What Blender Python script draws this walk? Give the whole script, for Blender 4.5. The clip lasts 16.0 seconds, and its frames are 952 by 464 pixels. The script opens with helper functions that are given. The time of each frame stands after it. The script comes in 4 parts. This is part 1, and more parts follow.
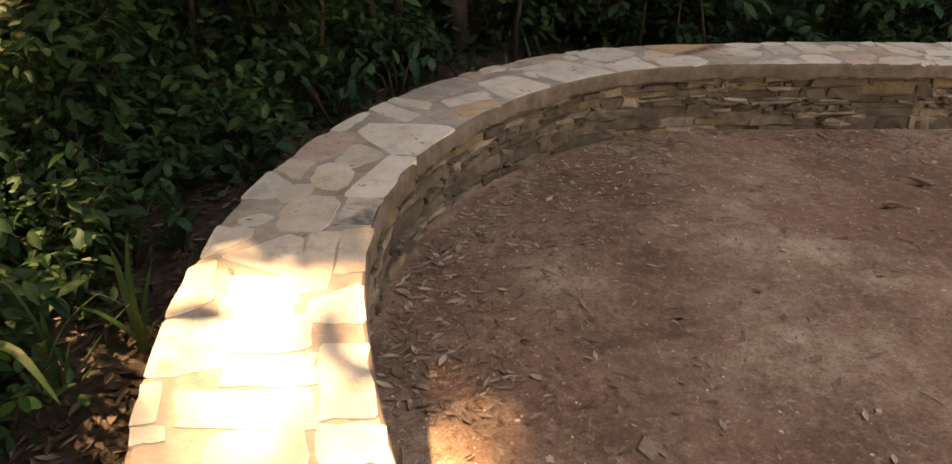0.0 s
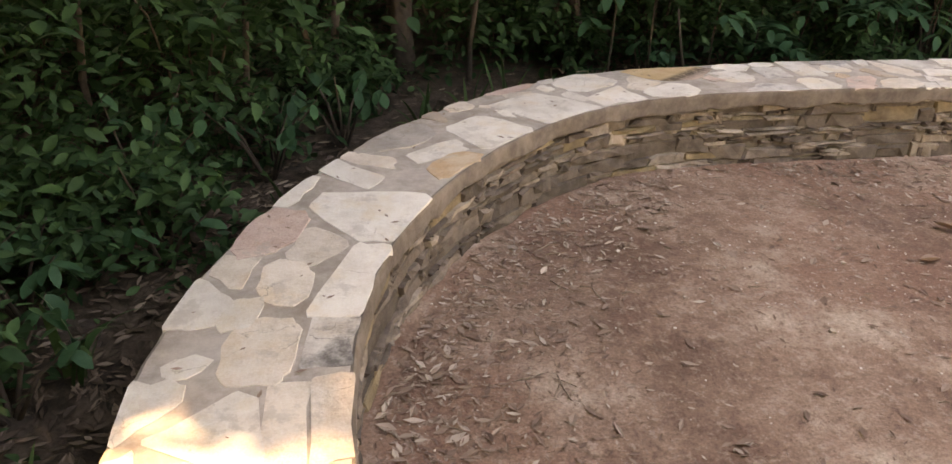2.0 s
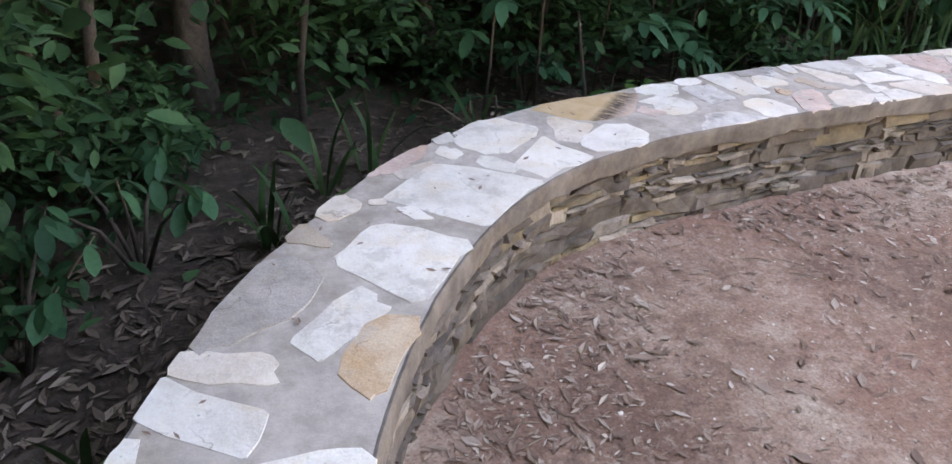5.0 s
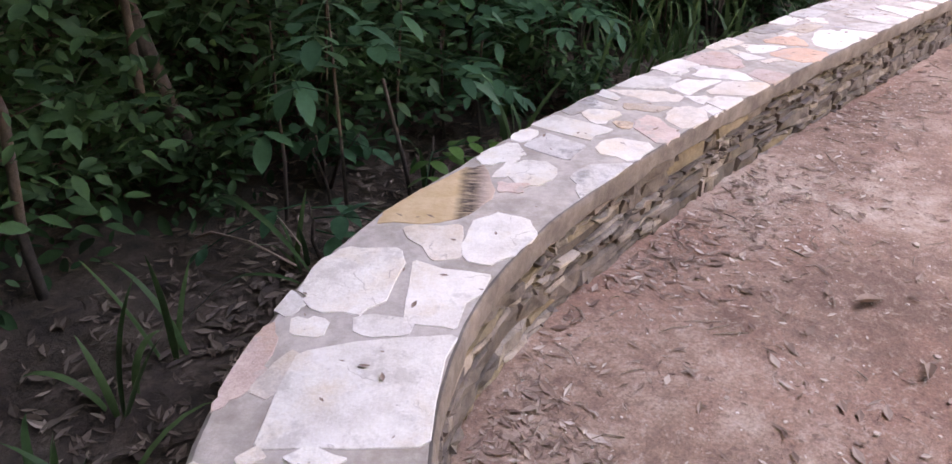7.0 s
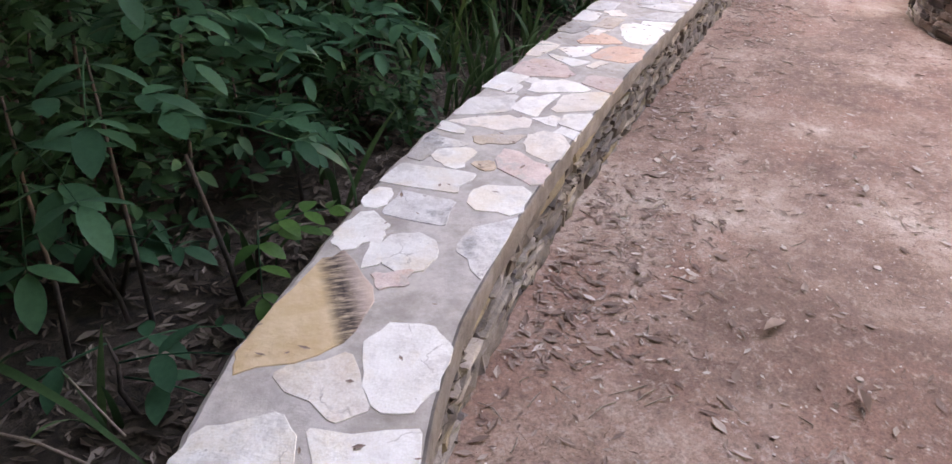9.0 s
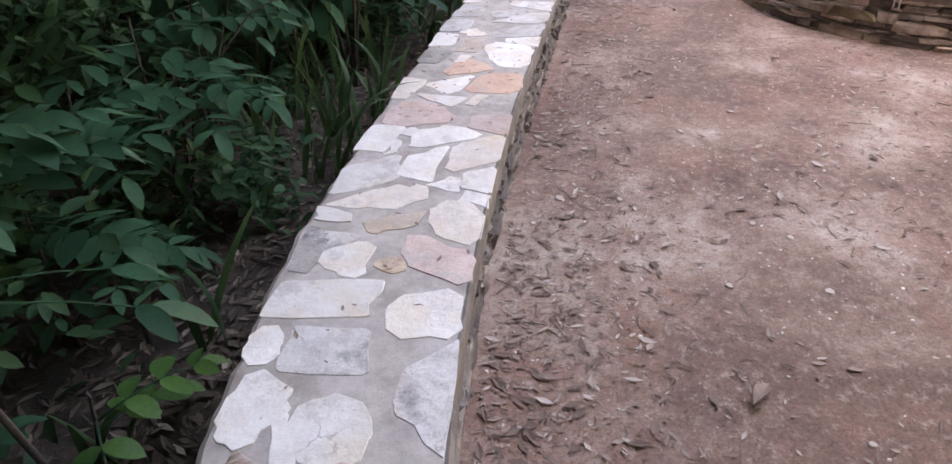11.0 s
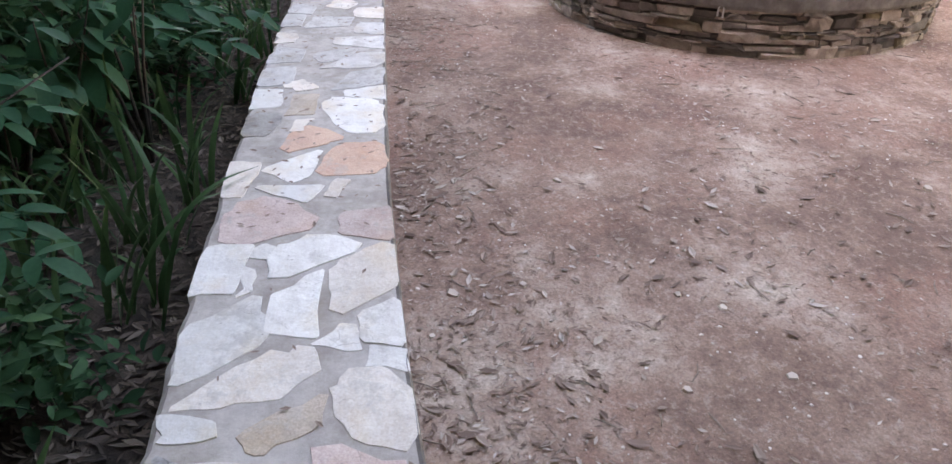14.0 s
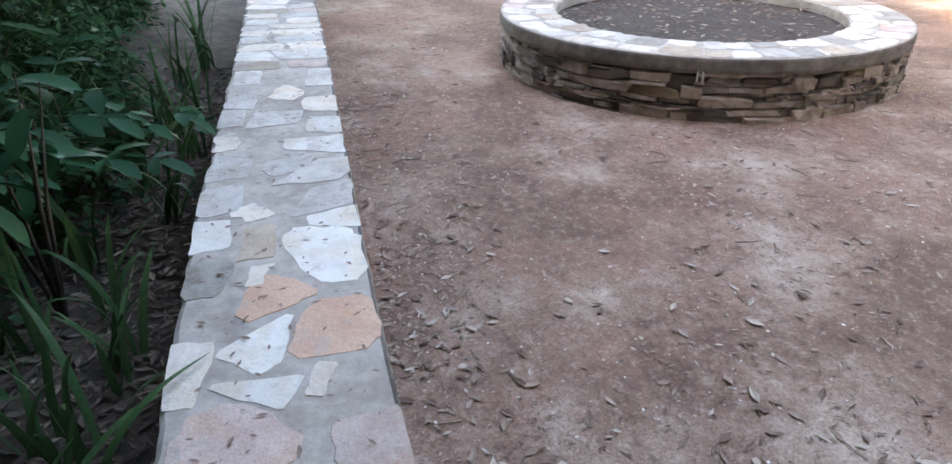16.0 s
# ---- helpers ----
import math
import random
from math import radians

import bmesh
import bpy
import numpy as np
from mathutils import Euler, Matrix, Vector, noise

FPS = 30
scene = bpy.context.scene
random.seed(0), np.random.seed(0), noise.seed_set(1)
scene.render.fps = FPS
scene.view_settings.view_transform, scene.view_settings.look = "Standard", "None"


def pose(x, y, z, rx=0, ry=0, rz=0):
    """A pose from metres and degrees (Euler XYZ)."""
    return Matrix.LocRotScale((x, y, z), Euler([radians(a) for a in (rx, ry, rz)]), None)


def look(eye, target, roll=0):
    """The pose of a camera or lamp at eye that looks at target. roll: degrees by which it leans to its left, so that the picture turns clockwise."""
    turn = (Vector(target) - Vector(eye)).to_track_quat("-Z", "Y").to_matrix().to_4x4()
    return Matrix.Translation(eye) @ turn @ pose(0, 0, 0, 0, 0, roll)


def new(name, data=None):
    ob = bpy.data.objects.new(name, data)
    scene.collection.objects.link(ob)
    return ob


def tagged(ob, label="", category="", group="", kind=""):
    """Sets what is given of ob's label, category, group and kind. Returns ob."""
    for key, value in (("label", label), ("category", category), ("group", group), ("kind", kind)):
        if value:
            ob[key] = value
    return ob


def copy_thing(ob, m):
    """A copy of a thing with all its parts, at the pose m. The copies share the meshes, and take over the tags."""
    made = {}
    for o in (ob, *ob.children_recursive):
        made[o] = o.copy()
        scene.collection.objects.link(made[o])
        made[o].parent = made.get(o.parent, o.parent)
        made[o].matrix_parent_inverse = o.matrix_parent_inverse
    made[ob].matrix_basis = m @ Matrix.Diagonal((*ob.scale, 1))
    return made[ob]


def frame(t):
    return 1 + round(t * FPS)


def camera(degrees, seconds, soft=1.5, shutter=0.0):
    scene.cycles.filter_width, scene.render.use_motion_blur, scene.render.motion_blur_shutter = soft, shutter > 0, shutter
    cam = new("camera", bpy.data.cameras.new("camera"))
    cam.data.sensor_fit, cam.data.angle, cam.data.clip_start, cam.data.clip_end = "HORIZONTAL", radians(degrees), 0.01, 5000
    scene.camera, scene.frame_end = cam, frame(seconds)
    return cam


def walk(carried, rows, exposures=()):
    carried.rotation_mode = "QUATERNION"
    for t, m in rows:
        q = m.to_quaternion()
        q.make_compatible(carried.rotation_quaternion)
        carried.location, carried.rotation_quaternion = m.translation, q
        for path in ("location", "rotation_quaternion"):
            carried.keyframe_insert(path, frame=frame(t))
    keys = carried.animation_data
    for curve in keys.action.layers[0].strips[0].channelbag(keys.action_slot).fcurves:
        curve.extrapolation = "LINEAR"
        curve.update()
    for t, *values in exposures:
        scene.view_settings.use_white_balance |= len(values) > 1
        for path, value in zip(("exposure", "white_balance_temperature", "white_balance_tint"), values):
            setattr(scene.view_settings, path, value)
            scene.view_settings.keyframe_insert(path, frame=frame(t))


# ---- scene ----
cam = camera(65.0, 16.0, 1.5)
METRES, EYE, TILT, LEAN, TURN = 7.5, 1.96, 0.0, 0.0, 0.0
ROWS = [
    (0.0, 0.0, 0.0, 0.0, 0.24, -28.43, -0.44),
    (0.5, -0.0053, 0.0334, 0.0004, -0.43, -28.59, 0.18),
    (1.0, -0.0149, 0.0671, -0.0006, 1.25, -29.77, -0.53),
    (1.5, -0.025, 0.0942, -0.0006, -2.79, -29.89, -0.89),
    (2.0, -0.0383, 0.125, 0.0009, -6.35, -29.02, -1.22),
    (2.5, -0.0455, 0.1687, -0.0019, -7.97, -28.52, -0.99),
    (3.0, -0.0557, 0.2116, -0.0061, -9.28, -30.58, -2.57),
    (3.5, -0.0672, 0.2498, -0.0026, -16.69, -30.23, -0.86),
    (4.0, -0.0695, 0.291, -0.006, -20.12, -31.06, -1.35),
    (6.5, -0.0513, 0.4678, -0.0096, -39.92, -30.34, -2.23),
    (7.0, -0.0479, 0.5067, -0.0086, -48.26, -30.23, -0.83),
    (7.5, -0.0391, 0.5276, -0.0125, -51.65, -30.8, -2.01),
    (8.0, -0.0228, 0.5583, -0.01, -55.74, -30.45, -3.59),
    (8.5, -0.0072, 0.584, -0.0085, -61.84, -30.63, -4.46),
    (9.0, 0.0062, 0.6095, -0.0101, -68.18, -30.96, -2.11),
    (9.5, 0.0256, 0.6274, -0.0124, -72.7, -30.47, -1.67),
    (12.0, 0.1328, 0.6908, -0.0152, -88.93, -30.21, -0.38),
    (12.5, 0.1473, 0.6995, -0.0151, -91.64, -29.39, -1.76),
    (13.0, 0.1663, 0.7165, -0.0148, -95.4, -29.62, -1.97),
    (13.5, 0.1831, 0.7216, -0.0147, -98.0, -29.86, -1.55),
    (14.0, 0.2167, 0.7206, -0.0153, -100.33, -30.49, -1.0),
    (14.5, 0.2414, 0.7219, -0.0134, -100.53, -29.85, -1.31),
    (15.0, 0.2722, 0.7297, -0.0124, -103.32, -28.48, -2.32),
    (15.5, 0.3025, 0.7385, -0.0113, -108.28, -27.65, -0.51),
    (16.0, 0.3314, 0.7349, -0.0109, -106.63, -27.23, 0.18),
]
# exposure in stops, white balance in kelvin and tint
LIGHT = [(0.0, 3.4, 25000, 32), (0.9, 3.85, 25000, 33), (1.5, 3.95, 24000, 33), (2.1, 4.4, 17000, 29), (2.5, 4.6, 10600, 23), (4.2, 4.62, 9600, 19), (6.3, 4.82, 11200, 39), (9.7, 4.56, 11000, 31), (11.8, 4.4, 10400, 30), (13.8, 4.35, 10000, 27), (14.4, 4.25, 8900, 16), (16.0, 4.1, 8600, 15)]
walk(cam, [(t, pose(0, 0, EYE, TILT, LEAN, TURN) @ pose(METRES * x, METRES * y, METRES * z, 90 + pitch, roll, yaw)) for t, x, y, z, yaw, pitch, roll in ROWS], LIGHT)
# daylight under a broken canopy: sky from above, one sun through the gaps
SUN_HIGH, SUN_TURN = 52.0, -40.0
world = bpy.data.worlds.new("world")
scene.world = world
world.use_nodes = True
_n = world.node_tree.nodes
_sky = _n.new("ShaderNodeTexSky")
_sky.sky_type, _sky.sun_disc = "NISHITA", False
_sky.sun_elevation, _sky.sun_rotation = radians(SUN_HIGH), radians(SUN_TURN)
world.node_tree.links.new(_sky.outputs[0], _n["Background"].inputs[0])
_n["Background"].inputs[1].default_value = 0.15
sun = new("sun", bpy.data.lights.new("sun", "SUN"))
sun.data.energy, sun.data.angle, sun.data.color = 2.2, radians(1.8), (1.0, 0.93, 0.8)
# the sky's sun stands at rotation SUN_TURN, clockwise from +y
TO_SUN = Vector((math.sin(radians(SUN_TURN)) * math.cos(radians(SUN_HIGH)), math.cos(radians(SUN_TURN)) * math.cos(radians(SUN_HIGH)), math.sin(radians(SUN_HIGH))))
sun.matrix_world = look(TO_SUN * 30, (0, 0, 0))


# ---- materials ----
def material(name):
    m = bpy.data.materials.new(name)
    m.use_nodes = True
    return m, m.node_tree.nodes, m.node_tree.links, m.node_tree.nodes["Principled BSDF"]


def noise_at(n, l, scale, detail=4.0, rough=0.55, source=None):
    t = n.new("ShaderNodeTexNoise")
    t.inputs["Scale"].default_value, t.inputs["Detail"].default_value, t.inputs["Roughness"].default_value = scale, detail, rough
    if source is not None:
        l.new(source, t.inputs["Vector"])
    return t.outputs["Fac"]


def ramp(n, l, fac, *stops):
    r = n.new("ShaderNodeValToRGB")
    e = r.color_ramp.elements
    while len(e) < len(stops):
        e.new(0.5)
    for k, (at, c) in enumerate(stops):
        e[k].position, e[k].color = at, (*c, 1)
    l.new(fac, r.inputs["Fac"])
    return r.outputs["Color"]


def blend(n, l, fac, a, b, how="MIX"):
    x = n.new("ShaderNodeMix")
    x.data_type, x.blend_type = "RGBA", how
    for v, k in ((fac, 0), (a, 6), (b, 7)):
        if isinstance(v, (int, float)):
            x.inputs[k].default_value = v
        elif isinstance(v, tuple):
            x.inputs[k].default_value = (*v, 1)
        else:
            l.new(v, x.inputs[k])
    return x.outputs[2]


def bumped(n, l, b, height, strength, distance):
    u = n.new("ShaderNodeBump")
    u.inputs["Strength"].default_value, u.inputs["Distance"].default_value = strength, distance
    l.new(height, u.inputs["Height"])
    l.new(u.outputs[0], b.inputs["Normal"])


def place(n):
    return n.new("ShaderNodeTexCoord").outputs["Object"]


def where(n):
    return n.new("ShaderNodeNewGeometry").outputs["Position"]


def stone_material(name, pale, mid, dark, stain=0.5, rough=0.75, spread=0.25, from_=0.55, smear=0.0):
    """Split stone: cloudy colour, fine grain, pits, stains, smeared cement and a tone of its own for each piece."""
    m, n, l, b = material(name)
    w = where(n)
    c = ramp(n, l, noise_at(n, l, 7, 6, 0.66, w), (0.38, mid), (0.58, pale))
    warm = tuple(min(1.0, a * f) for a, f in zip(mid, (1.04, 0.93, 0.78)))
    c = blend(n, l, ramp(n, l, noise_at(n, l, 4.3, 4, 0.6, w), (0.52, (0, 0, 0)), (0.66, (0.6,) * 3)), c, warm)
    c = blend(n, l, ramp(n, l, noise_at(n, l, 3.1, 6, 0.7, w), (from_, (0, 0, 0)), (from_ + 0.15, (stain,) * 3)), c, dark)
    c = blend(n, l, 0.3, c, ramp(n, l, noise_at(n, l, 160, 3, 0.6, w), (0.35, (0.3,) * 3), (0.65, (0.75,) * 3)), "OVERLAY")
    bent = n.new("ShaderNodeTexNoise")
    bent.inputs["Scale"].default_value, bent.inputs["Detail"].default_value = 9, 4
    l.new(w, bent.inputs["Vector"])
    crack = n.new("ShaderNodeTexVoronoi")
    crack.feature = "DISTANCE_TO_EDGE"
    crack.inputs["Scale"].default_value = 4.5
    l.new(blend(n, l, 0.16, w, bent.outputs["Color"], "ADD"), crack.inputs["Vector"])
    line = ramp(n, l, crack.outputs["Distance"], (0.0, (0.8,) * 3), (0.012, (0, 0, 0)))
    line = blend(n, l, 1.0, line, ramp(n, l, noise_at(n, l, 6, 3, 0.5, w), (0.52, (0, 0, 0)), (0.62, (1, 1, 1))), "MULTIPLY")
    pits = n.new("ShaderNodeTexVoronoi")
    pits.inputs["Scale"].default_value = 38
    l.new(w, pits.inputs["Vector"])
    pit = ramp(n, l, pits.outputs["Distance"], (0.1, (0.75,) * 3), (0.18, (0, 0, 0)))
    pit = blend(n, l, 1.0, pit, ramp(n, l, noise_at(n, l, 8, 3, 0.6, w), (0.55, (0, 0, 0)), (0.66, (1, 1, 1))), "MULTIPLY")
    c = blend(n, l, blend(n, l, 1.0, line, pit, "LIGHTEN"), c, dark)
    if smear:
        film = ramp(n, l, noise_at(n, l, 5.5, 8, 0.74, w), (0.54, (0, 0, 0)), (0.6, (smear,) * 3))
        c = blend(n, l, film, c, (0.46, 0.41, 0.355))
    o = n.new("ShaderNodeObjectInfo")
    h = n.new("ShaderNodeHueSaturation")
    v = n.new("ShaderNodeMapRange")
    v.inputs["To Min"].default_value, v.inputs["To Max"].default_value = 1 - spread, 1 + spread * 0.5
    l.new(o.outputs["Random"], v.inputs["Value"])
    l.new(v.outputs[0], h.inputs["Value"])
    l.new(c, h.inputs["Color"])
    l.new(h.outputs[0], b.inputs["Base Color"])
    b.inputs["Roughness"].default_value = rough
    bumped(n, l, b, noise_at(n, l, 22, 8, 0.66, w), 0.5, 0.014)
    return m


def streaked_material():
    """Ochre sandstone with a band of black streaks across its middle."""
    m, n, l, b = material("black_streaked_ochre_slab")
    o = place(n)
    c = ramp(n, l, noise_at(n, l, 9, 5, 0.6, o), (0.3, (0.54, 0.35, 0.18)), (0.65, (0.66, 0.48, 0.30)))
    across, length = n.new("ShaderNodeVectorMath"), n.new("ShaderNodeVectorMath")
    for node, way in ((across, (0.631, -0.776, 0)), (length, (0.776, 0.631, 0))):
        node.operation = "DOT_PRODUCT"
        node.inputs[1].default_value = way
        l.new(o, node.inputs[0])
    mix = n.new("ShaderNodeCombineXYZ")
    lift = n.new("ShaderNodeMath")
    lift.inputs[1].default_value = 0.5
    l.new(across.outputs["Value"], lift.inputs[0])
    l.new(across.outputs["Value"], mix.inputs[1])
    thin = n.new("ShaderNodeMath")
    thin.operation, thin.inputs[1].default_value = "MULTIPLY", 6.0
    l.new(length.outputs["Value"], thin.inputs[0])
    l.new(thin.outputs[0], mix.inputs[0])
    streak = noise_at(n, l, 9.0, 8, 0.72, mix.outputs[0])
    c = blend(n, l, ramp(n, l, lift.outputs[0], (0.54, (0, 0, 0)), (0.62, (0.8,) * 3)), c, (0.60, 0.45, 0.38))
    band = ramp(n, l, lift.outputs[0], (0.515, (0, 0, 0)), (0.55, (0.85,) * 3), (0.585, (1, 1, 1)), (0.665, (0, 0, 0)))
    c = blend(n, l, blend(n, l, 1.0, band, ramp(n, l, streak, (0.36, (0, 0, 0)), (0.54, (1, 1, 1))), "MULTIPLY"), c, (0.035, 0.022, 0.018))
    l.new(c, b.inputs["Base Color"])
    b.inputs["Roughness"].default_value = 0.75
    bumped(n, l, b, noise_at(n, l, 28, 8, 0.65, o), 0.5, 0.01)
    return m


WHITE = stone_material("white_quartzite", (0.81, 0.77, 0.70), (0.70, 0.65, 0.58), (0.36, 0.30, 0.24), 0.3, 0.75, 0.12, 0.57, smear=0.45)
WEATHERED = stone_material("weathered_white_slab", (0.66, 0.625, 0.575), (0.52, 0.48, 0.435), (0.26, 0.22, 0.18), 0.5, 0.78, 0.2, 0.53, smear=0.8)
SCORCHED = streaked_material()
CREAM = stone_material("cream_sandstone", (0.77, 0.69, 0.60), (0.65, 0.56, 0.47), (0.33, 0.26, 0.2), 0.3, 0.75, 0.12, 0.57, smear=0.45)
OCHRE = stone_material("ochre_sandstone", (0.66, 0.51, 0.37), (0.57, 0.38, 0.24), (0.16, 0.10, 0.075), 0.5, smear=0.5)
PINK = stone_material("pink_sandstone", (0.68, 0.53, 0.465), (0.56, 0.40, 0.34), (0.30, 0.20, 0.17), 0.4, smear=0.7)
GREY = stone_material("grey_weathered_slab", (0.42, 0.38, 0.34), (0.30, 0.27, 0.24), (0.09, 0.08, 0.07), 0.7)
LICHEN = stone_material("blackened_white_slab", (0.66, 0.63, 0.58), (0.5, 0.46, 0.42), (0.11, 0.10, 0.093), 0.92, 0.75, 0.1, 0.49)
TAWNY_SLAB = stone_material("tawny_slab", (0.53, 0.43, 0.335), (0.42, 0.335, 0.26), (0.2, 0.145, 0.105), 0.5, smear=0.5)
RUSSET = stone_material("russet_sandstone", (0.66, 0.43, 0.31), (0.60, 0.36, 0.26), (0.36, 0.21, 0.15), 0.4, 0.75, 0.12, smear=0.4)
BROWN = stone_material("brown_ledge_stone", (0.175, 0.14, 0.119), (0.09, 0.072, 0.061), (0.033, 0.026, 0.022), 0.6, 0.8, 0.45)
TAWNY = stone_material("tawny_ledge_stone", (0.25, 0.19, 0.12), (0.14, 0.105, 0.07), (0.06, 0.043, 0.032), 0.5, 0.8, 0.35)
PALE_LEDGE = stone_material("pale_ledge_stone", (0.36, 0.30, 0.25), (0.18, 0.142, 0.115), (0.07, 0.053, 0.042), 0.5, 0.8, 0.4)
BUFF_LEDGE = stone_material("buff_ledge_stone", (0.40, 0.315, 0.26), (0.24, 0.18, 0.145), (0.09, 0.065, 0.05), 0.5, 0.8, 0.4)


def mortar_material(name, light, dark, brown):
    m, n, l, b = material(name)
    w = where(n)
    c = ramp(n, l, noise_at(n, l, 9, 7, 0.72, w), (0.36, dark), (0.62, light))
    c = blend(n, l, ramp(n, l, noise_at(n, l, 2.6, 6, 0.75, w), (0.46, (0, 0, 0)), (0.66, (0.85,) * 3)), c, brown)
    l.new(c, b.inputs["Base Color"])
    b.inputs["Roughness"].default_value = 0.9
    bumped(n, l, b, noise_at(n, l, 90, 6, 0.7, w), 0.4, 0.006)
    return m


MORTAR = mortar_material("cement_mortar", (0.55, 0.49, 0.43), (0.39, 0.34, 0.295), (0.28, 0.225, 0.18))
# MORTAR's darker copy for side faces: their shade is in the colour, besides stain
SHADED_RENDER = mortar_material("shaded_brown_render", (0.22, 0.188, 0.165), (0.125, 0.105, 0.092), (0.08, 0.062, 0.052))
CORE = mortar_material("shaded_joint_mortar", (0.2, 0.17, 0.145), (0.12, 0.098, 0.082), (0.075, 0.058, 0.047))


def soil_material():
    m, n, l, b = material("red_brown_trodden_soil")
    w = where(n)
    # damp dark earth, red earth and pale dusty crust in torn patches
    c = ramp(n, l, noise_at(n, l, 0.9, 12, 0.72, w), (0.42, (0.175, 0.098, 0.07)), (0.5, (0.26, 0.158, 0.115)), (0.56, (0.345, 0.232, 0.175)), (0.63, (0.46, 0.355, 0.28)))
    c = blend(n, l, ramp(n, l, noise_at(n, l, 0.6, 10, 0.7, w), (0.5, (0, 0, 0)), (0.58, (0.65,) * 3)), c, (0.275, 0.142, 0.1))
    crumb = noise_at(n, l, 17, 10, 0.78, w)
    c = blend(n, l, ramp(n, l, crumb, (0.53, (0, 0, 0)), (0.60, (0.5,) * 3)), c, (0.42, 0.325, 0.268))
    c = blend(n, l, ramp(n, l, crumb, (0.38, (0.65,) * 3), (0.46, (0, 0, 0))), c, (0.13, 0.077, 0.058))
    c = blend(n, l, 0.6, c, ramp(n, l, noise_at(n, l, 70, 6, 0.75, w), (0.32, (0.2,) * 3), (0.68, (0.8,) * 3)), "OVERLAY")
    v = n.new("ShaderNodeTexVoronoi")
    v.inputs["Scale"].default_value = 95
    l.new(w, v.inputs["Vector"])
    grit = ramp(n, l, v.outputs["Distance"], (0.10, (1, 1, 1)), (0.22, (0, 0, 0)))
    sandy = ramp(n, l, noise_at(n, l, 1.7, 4, 0.6, w), (0.5, (0, 0, 0)), (0.62, (0.6,) * 3))
    c = blend(n, l, blend(n, l, 1.0, grit, sandy, "MULTIPLY"), c, (0.42, 0.34, 0.27))
    l.new(c, b.inputs["Base Color"])
    b.inputs["Roughness"].default_value = 0.95
    height = blend(n, l, 0.5, blend(n, l, 0.35, noise_at(n, l, 9, 8, 0.7, w), crumb), grit, "MIX")
    bumped(n, l, b, height, 1.0, 0.02)
    return m


def litter_floor_material():
    m, n, l, b = material("dark_leaf_mould")
    w = where(n)
    c = ramp(n, l, noise_at(n, l, 6, 8, 0.75, w), (0.36, (0.032, 0.024, 0.018)), (0.52, (0.072, 0.053, 0.04)), (0.68, (0.15, 0.115, 0.088)))
    l.new(c, b.inputs["Base Color"])
    b.inputs["Roughness"].default_value = 0.95
    bumped(n, l, b, noise_at(n, l, 22, 8, 0.75, w), 0.9, 0.03)
    return m


def leaf_material(name, a, b_, gloss=0.55, glow=0.25):
    """Living leaf: green that differs leaf by leaf, a soft sheen, light passing through."""
    m, n, l, b = material(name)
    o, g = n.new("ShaderNodeObjectInfo"), n.new("ShaderNodeNewGeometry")
    mix = n.new("ShaderNodeMath")
    mix.operation = "FRACT"
    add = n.new("ShaderNodeMath")
    l.new(o.outputs["Random"], add.inputs[0])
    l.new(g.outputs["Random Per Island"], add.inputs[1])
    l.new(add.outputs[0], mix.inputs[0])
    c = ramp(n, l, mix.outputs[0], (0.0, a), (0.8, b_))
    c = blend(n, l, 0.3, c, ramp(n, l, noise_at(n, l, 60, 3, 0.6, g.outputs["Position"]), (0.3, (0.3,) * 3), (0.7, (0.7,) * 3)), "OVERLAY")
    l.new(c, b.inputs["Base Color"])
    b.inputs["Roughness"].default_value, b.inputs["Specular IOR Level"].default_value = gloss, 0.14
    t = n.new("ShaderNodeBsdfTranslucent")
    l.new(c, t.inputs["Color"])
    s = n.new("ShaderNodeMixShader")
    s.inputs[0].default_value = glow
    l.new(b.outputs[0], s.inputs[1])
    l.new(t.outputs[0], s.inputs[2])
    l.new(s.outputs[0], n["Material Output"].inputs[0])
    return m


def plain_material(name, a, b_, scale=30.0, rough=0.8, bump=0.3):
    m, n, l, b = material(name)
    w = where(n)
    l.new(ramp(n, l, noise_at(n, l, scale, 5, 0.65, w), (0.3, a), (0.7, b_)), b.inputs["Base Color"])
    b.inputs["Roughness"].default_value = rough
    bumped(n, l, b, noise_at(n, l, scale * 3, 5, 0.6, w), bump, 0.008)
    return m


def island_material(name, *stops, rough=0.85):
    """Loose pieces, each with a tone of its own."""
    m, n, l, b = material(name)
    g = n.new("ShaderNodeNewGeometry")
    l.new(ramp(n, l, g.outputs["Random Per Island"], *stops), b.inputs["Base Color"])
    b.inputs["Roughness"].default_value = rough
    return m


SOIL, MOULD = soil_material(), litter_floor_material()
LEAF = leaf_material("dark_green_leaf", (0.018, 0.063, 0.03), (0.038, 0.11, 0.046))
LEAF_NEAR = leaf_material("green_leaflet", (0.016, 0.072, 0.038), (0.032, 0.12, 0.06), 0.55, 0.25)
LEAF_YOUNG = leaf_material("bright_green_leaf", (0.04, 0.13, 0.035), (0.075, 0.19, 0.05), 0.4, 0.3)
BLADE = leaf_material("strap_leaf", (0.025, 0.075, 0.028), (0.07, 0.14, 0.055), 0.45, 0.25)
BARK = plain_material("grey_brown_bark", (0.035, 0.026, 0.02), (0.10, 0.078, 0.06), 18, 0.9, 0.8)
TWIG = plain_material("dry_twig", (0.18, 0.13, 0.095), (0.34, 0.26, 0.20), 40)
DRY = island_material("dry_fallen_leaf", (0.0, (0.15, 0.092, 0.068)), (0.45, (0.245, 0.158, 0.12)), (0.82, (0.34, 0.25, 0.195)), (1.0, (0.52, 0.43, 0.355)))
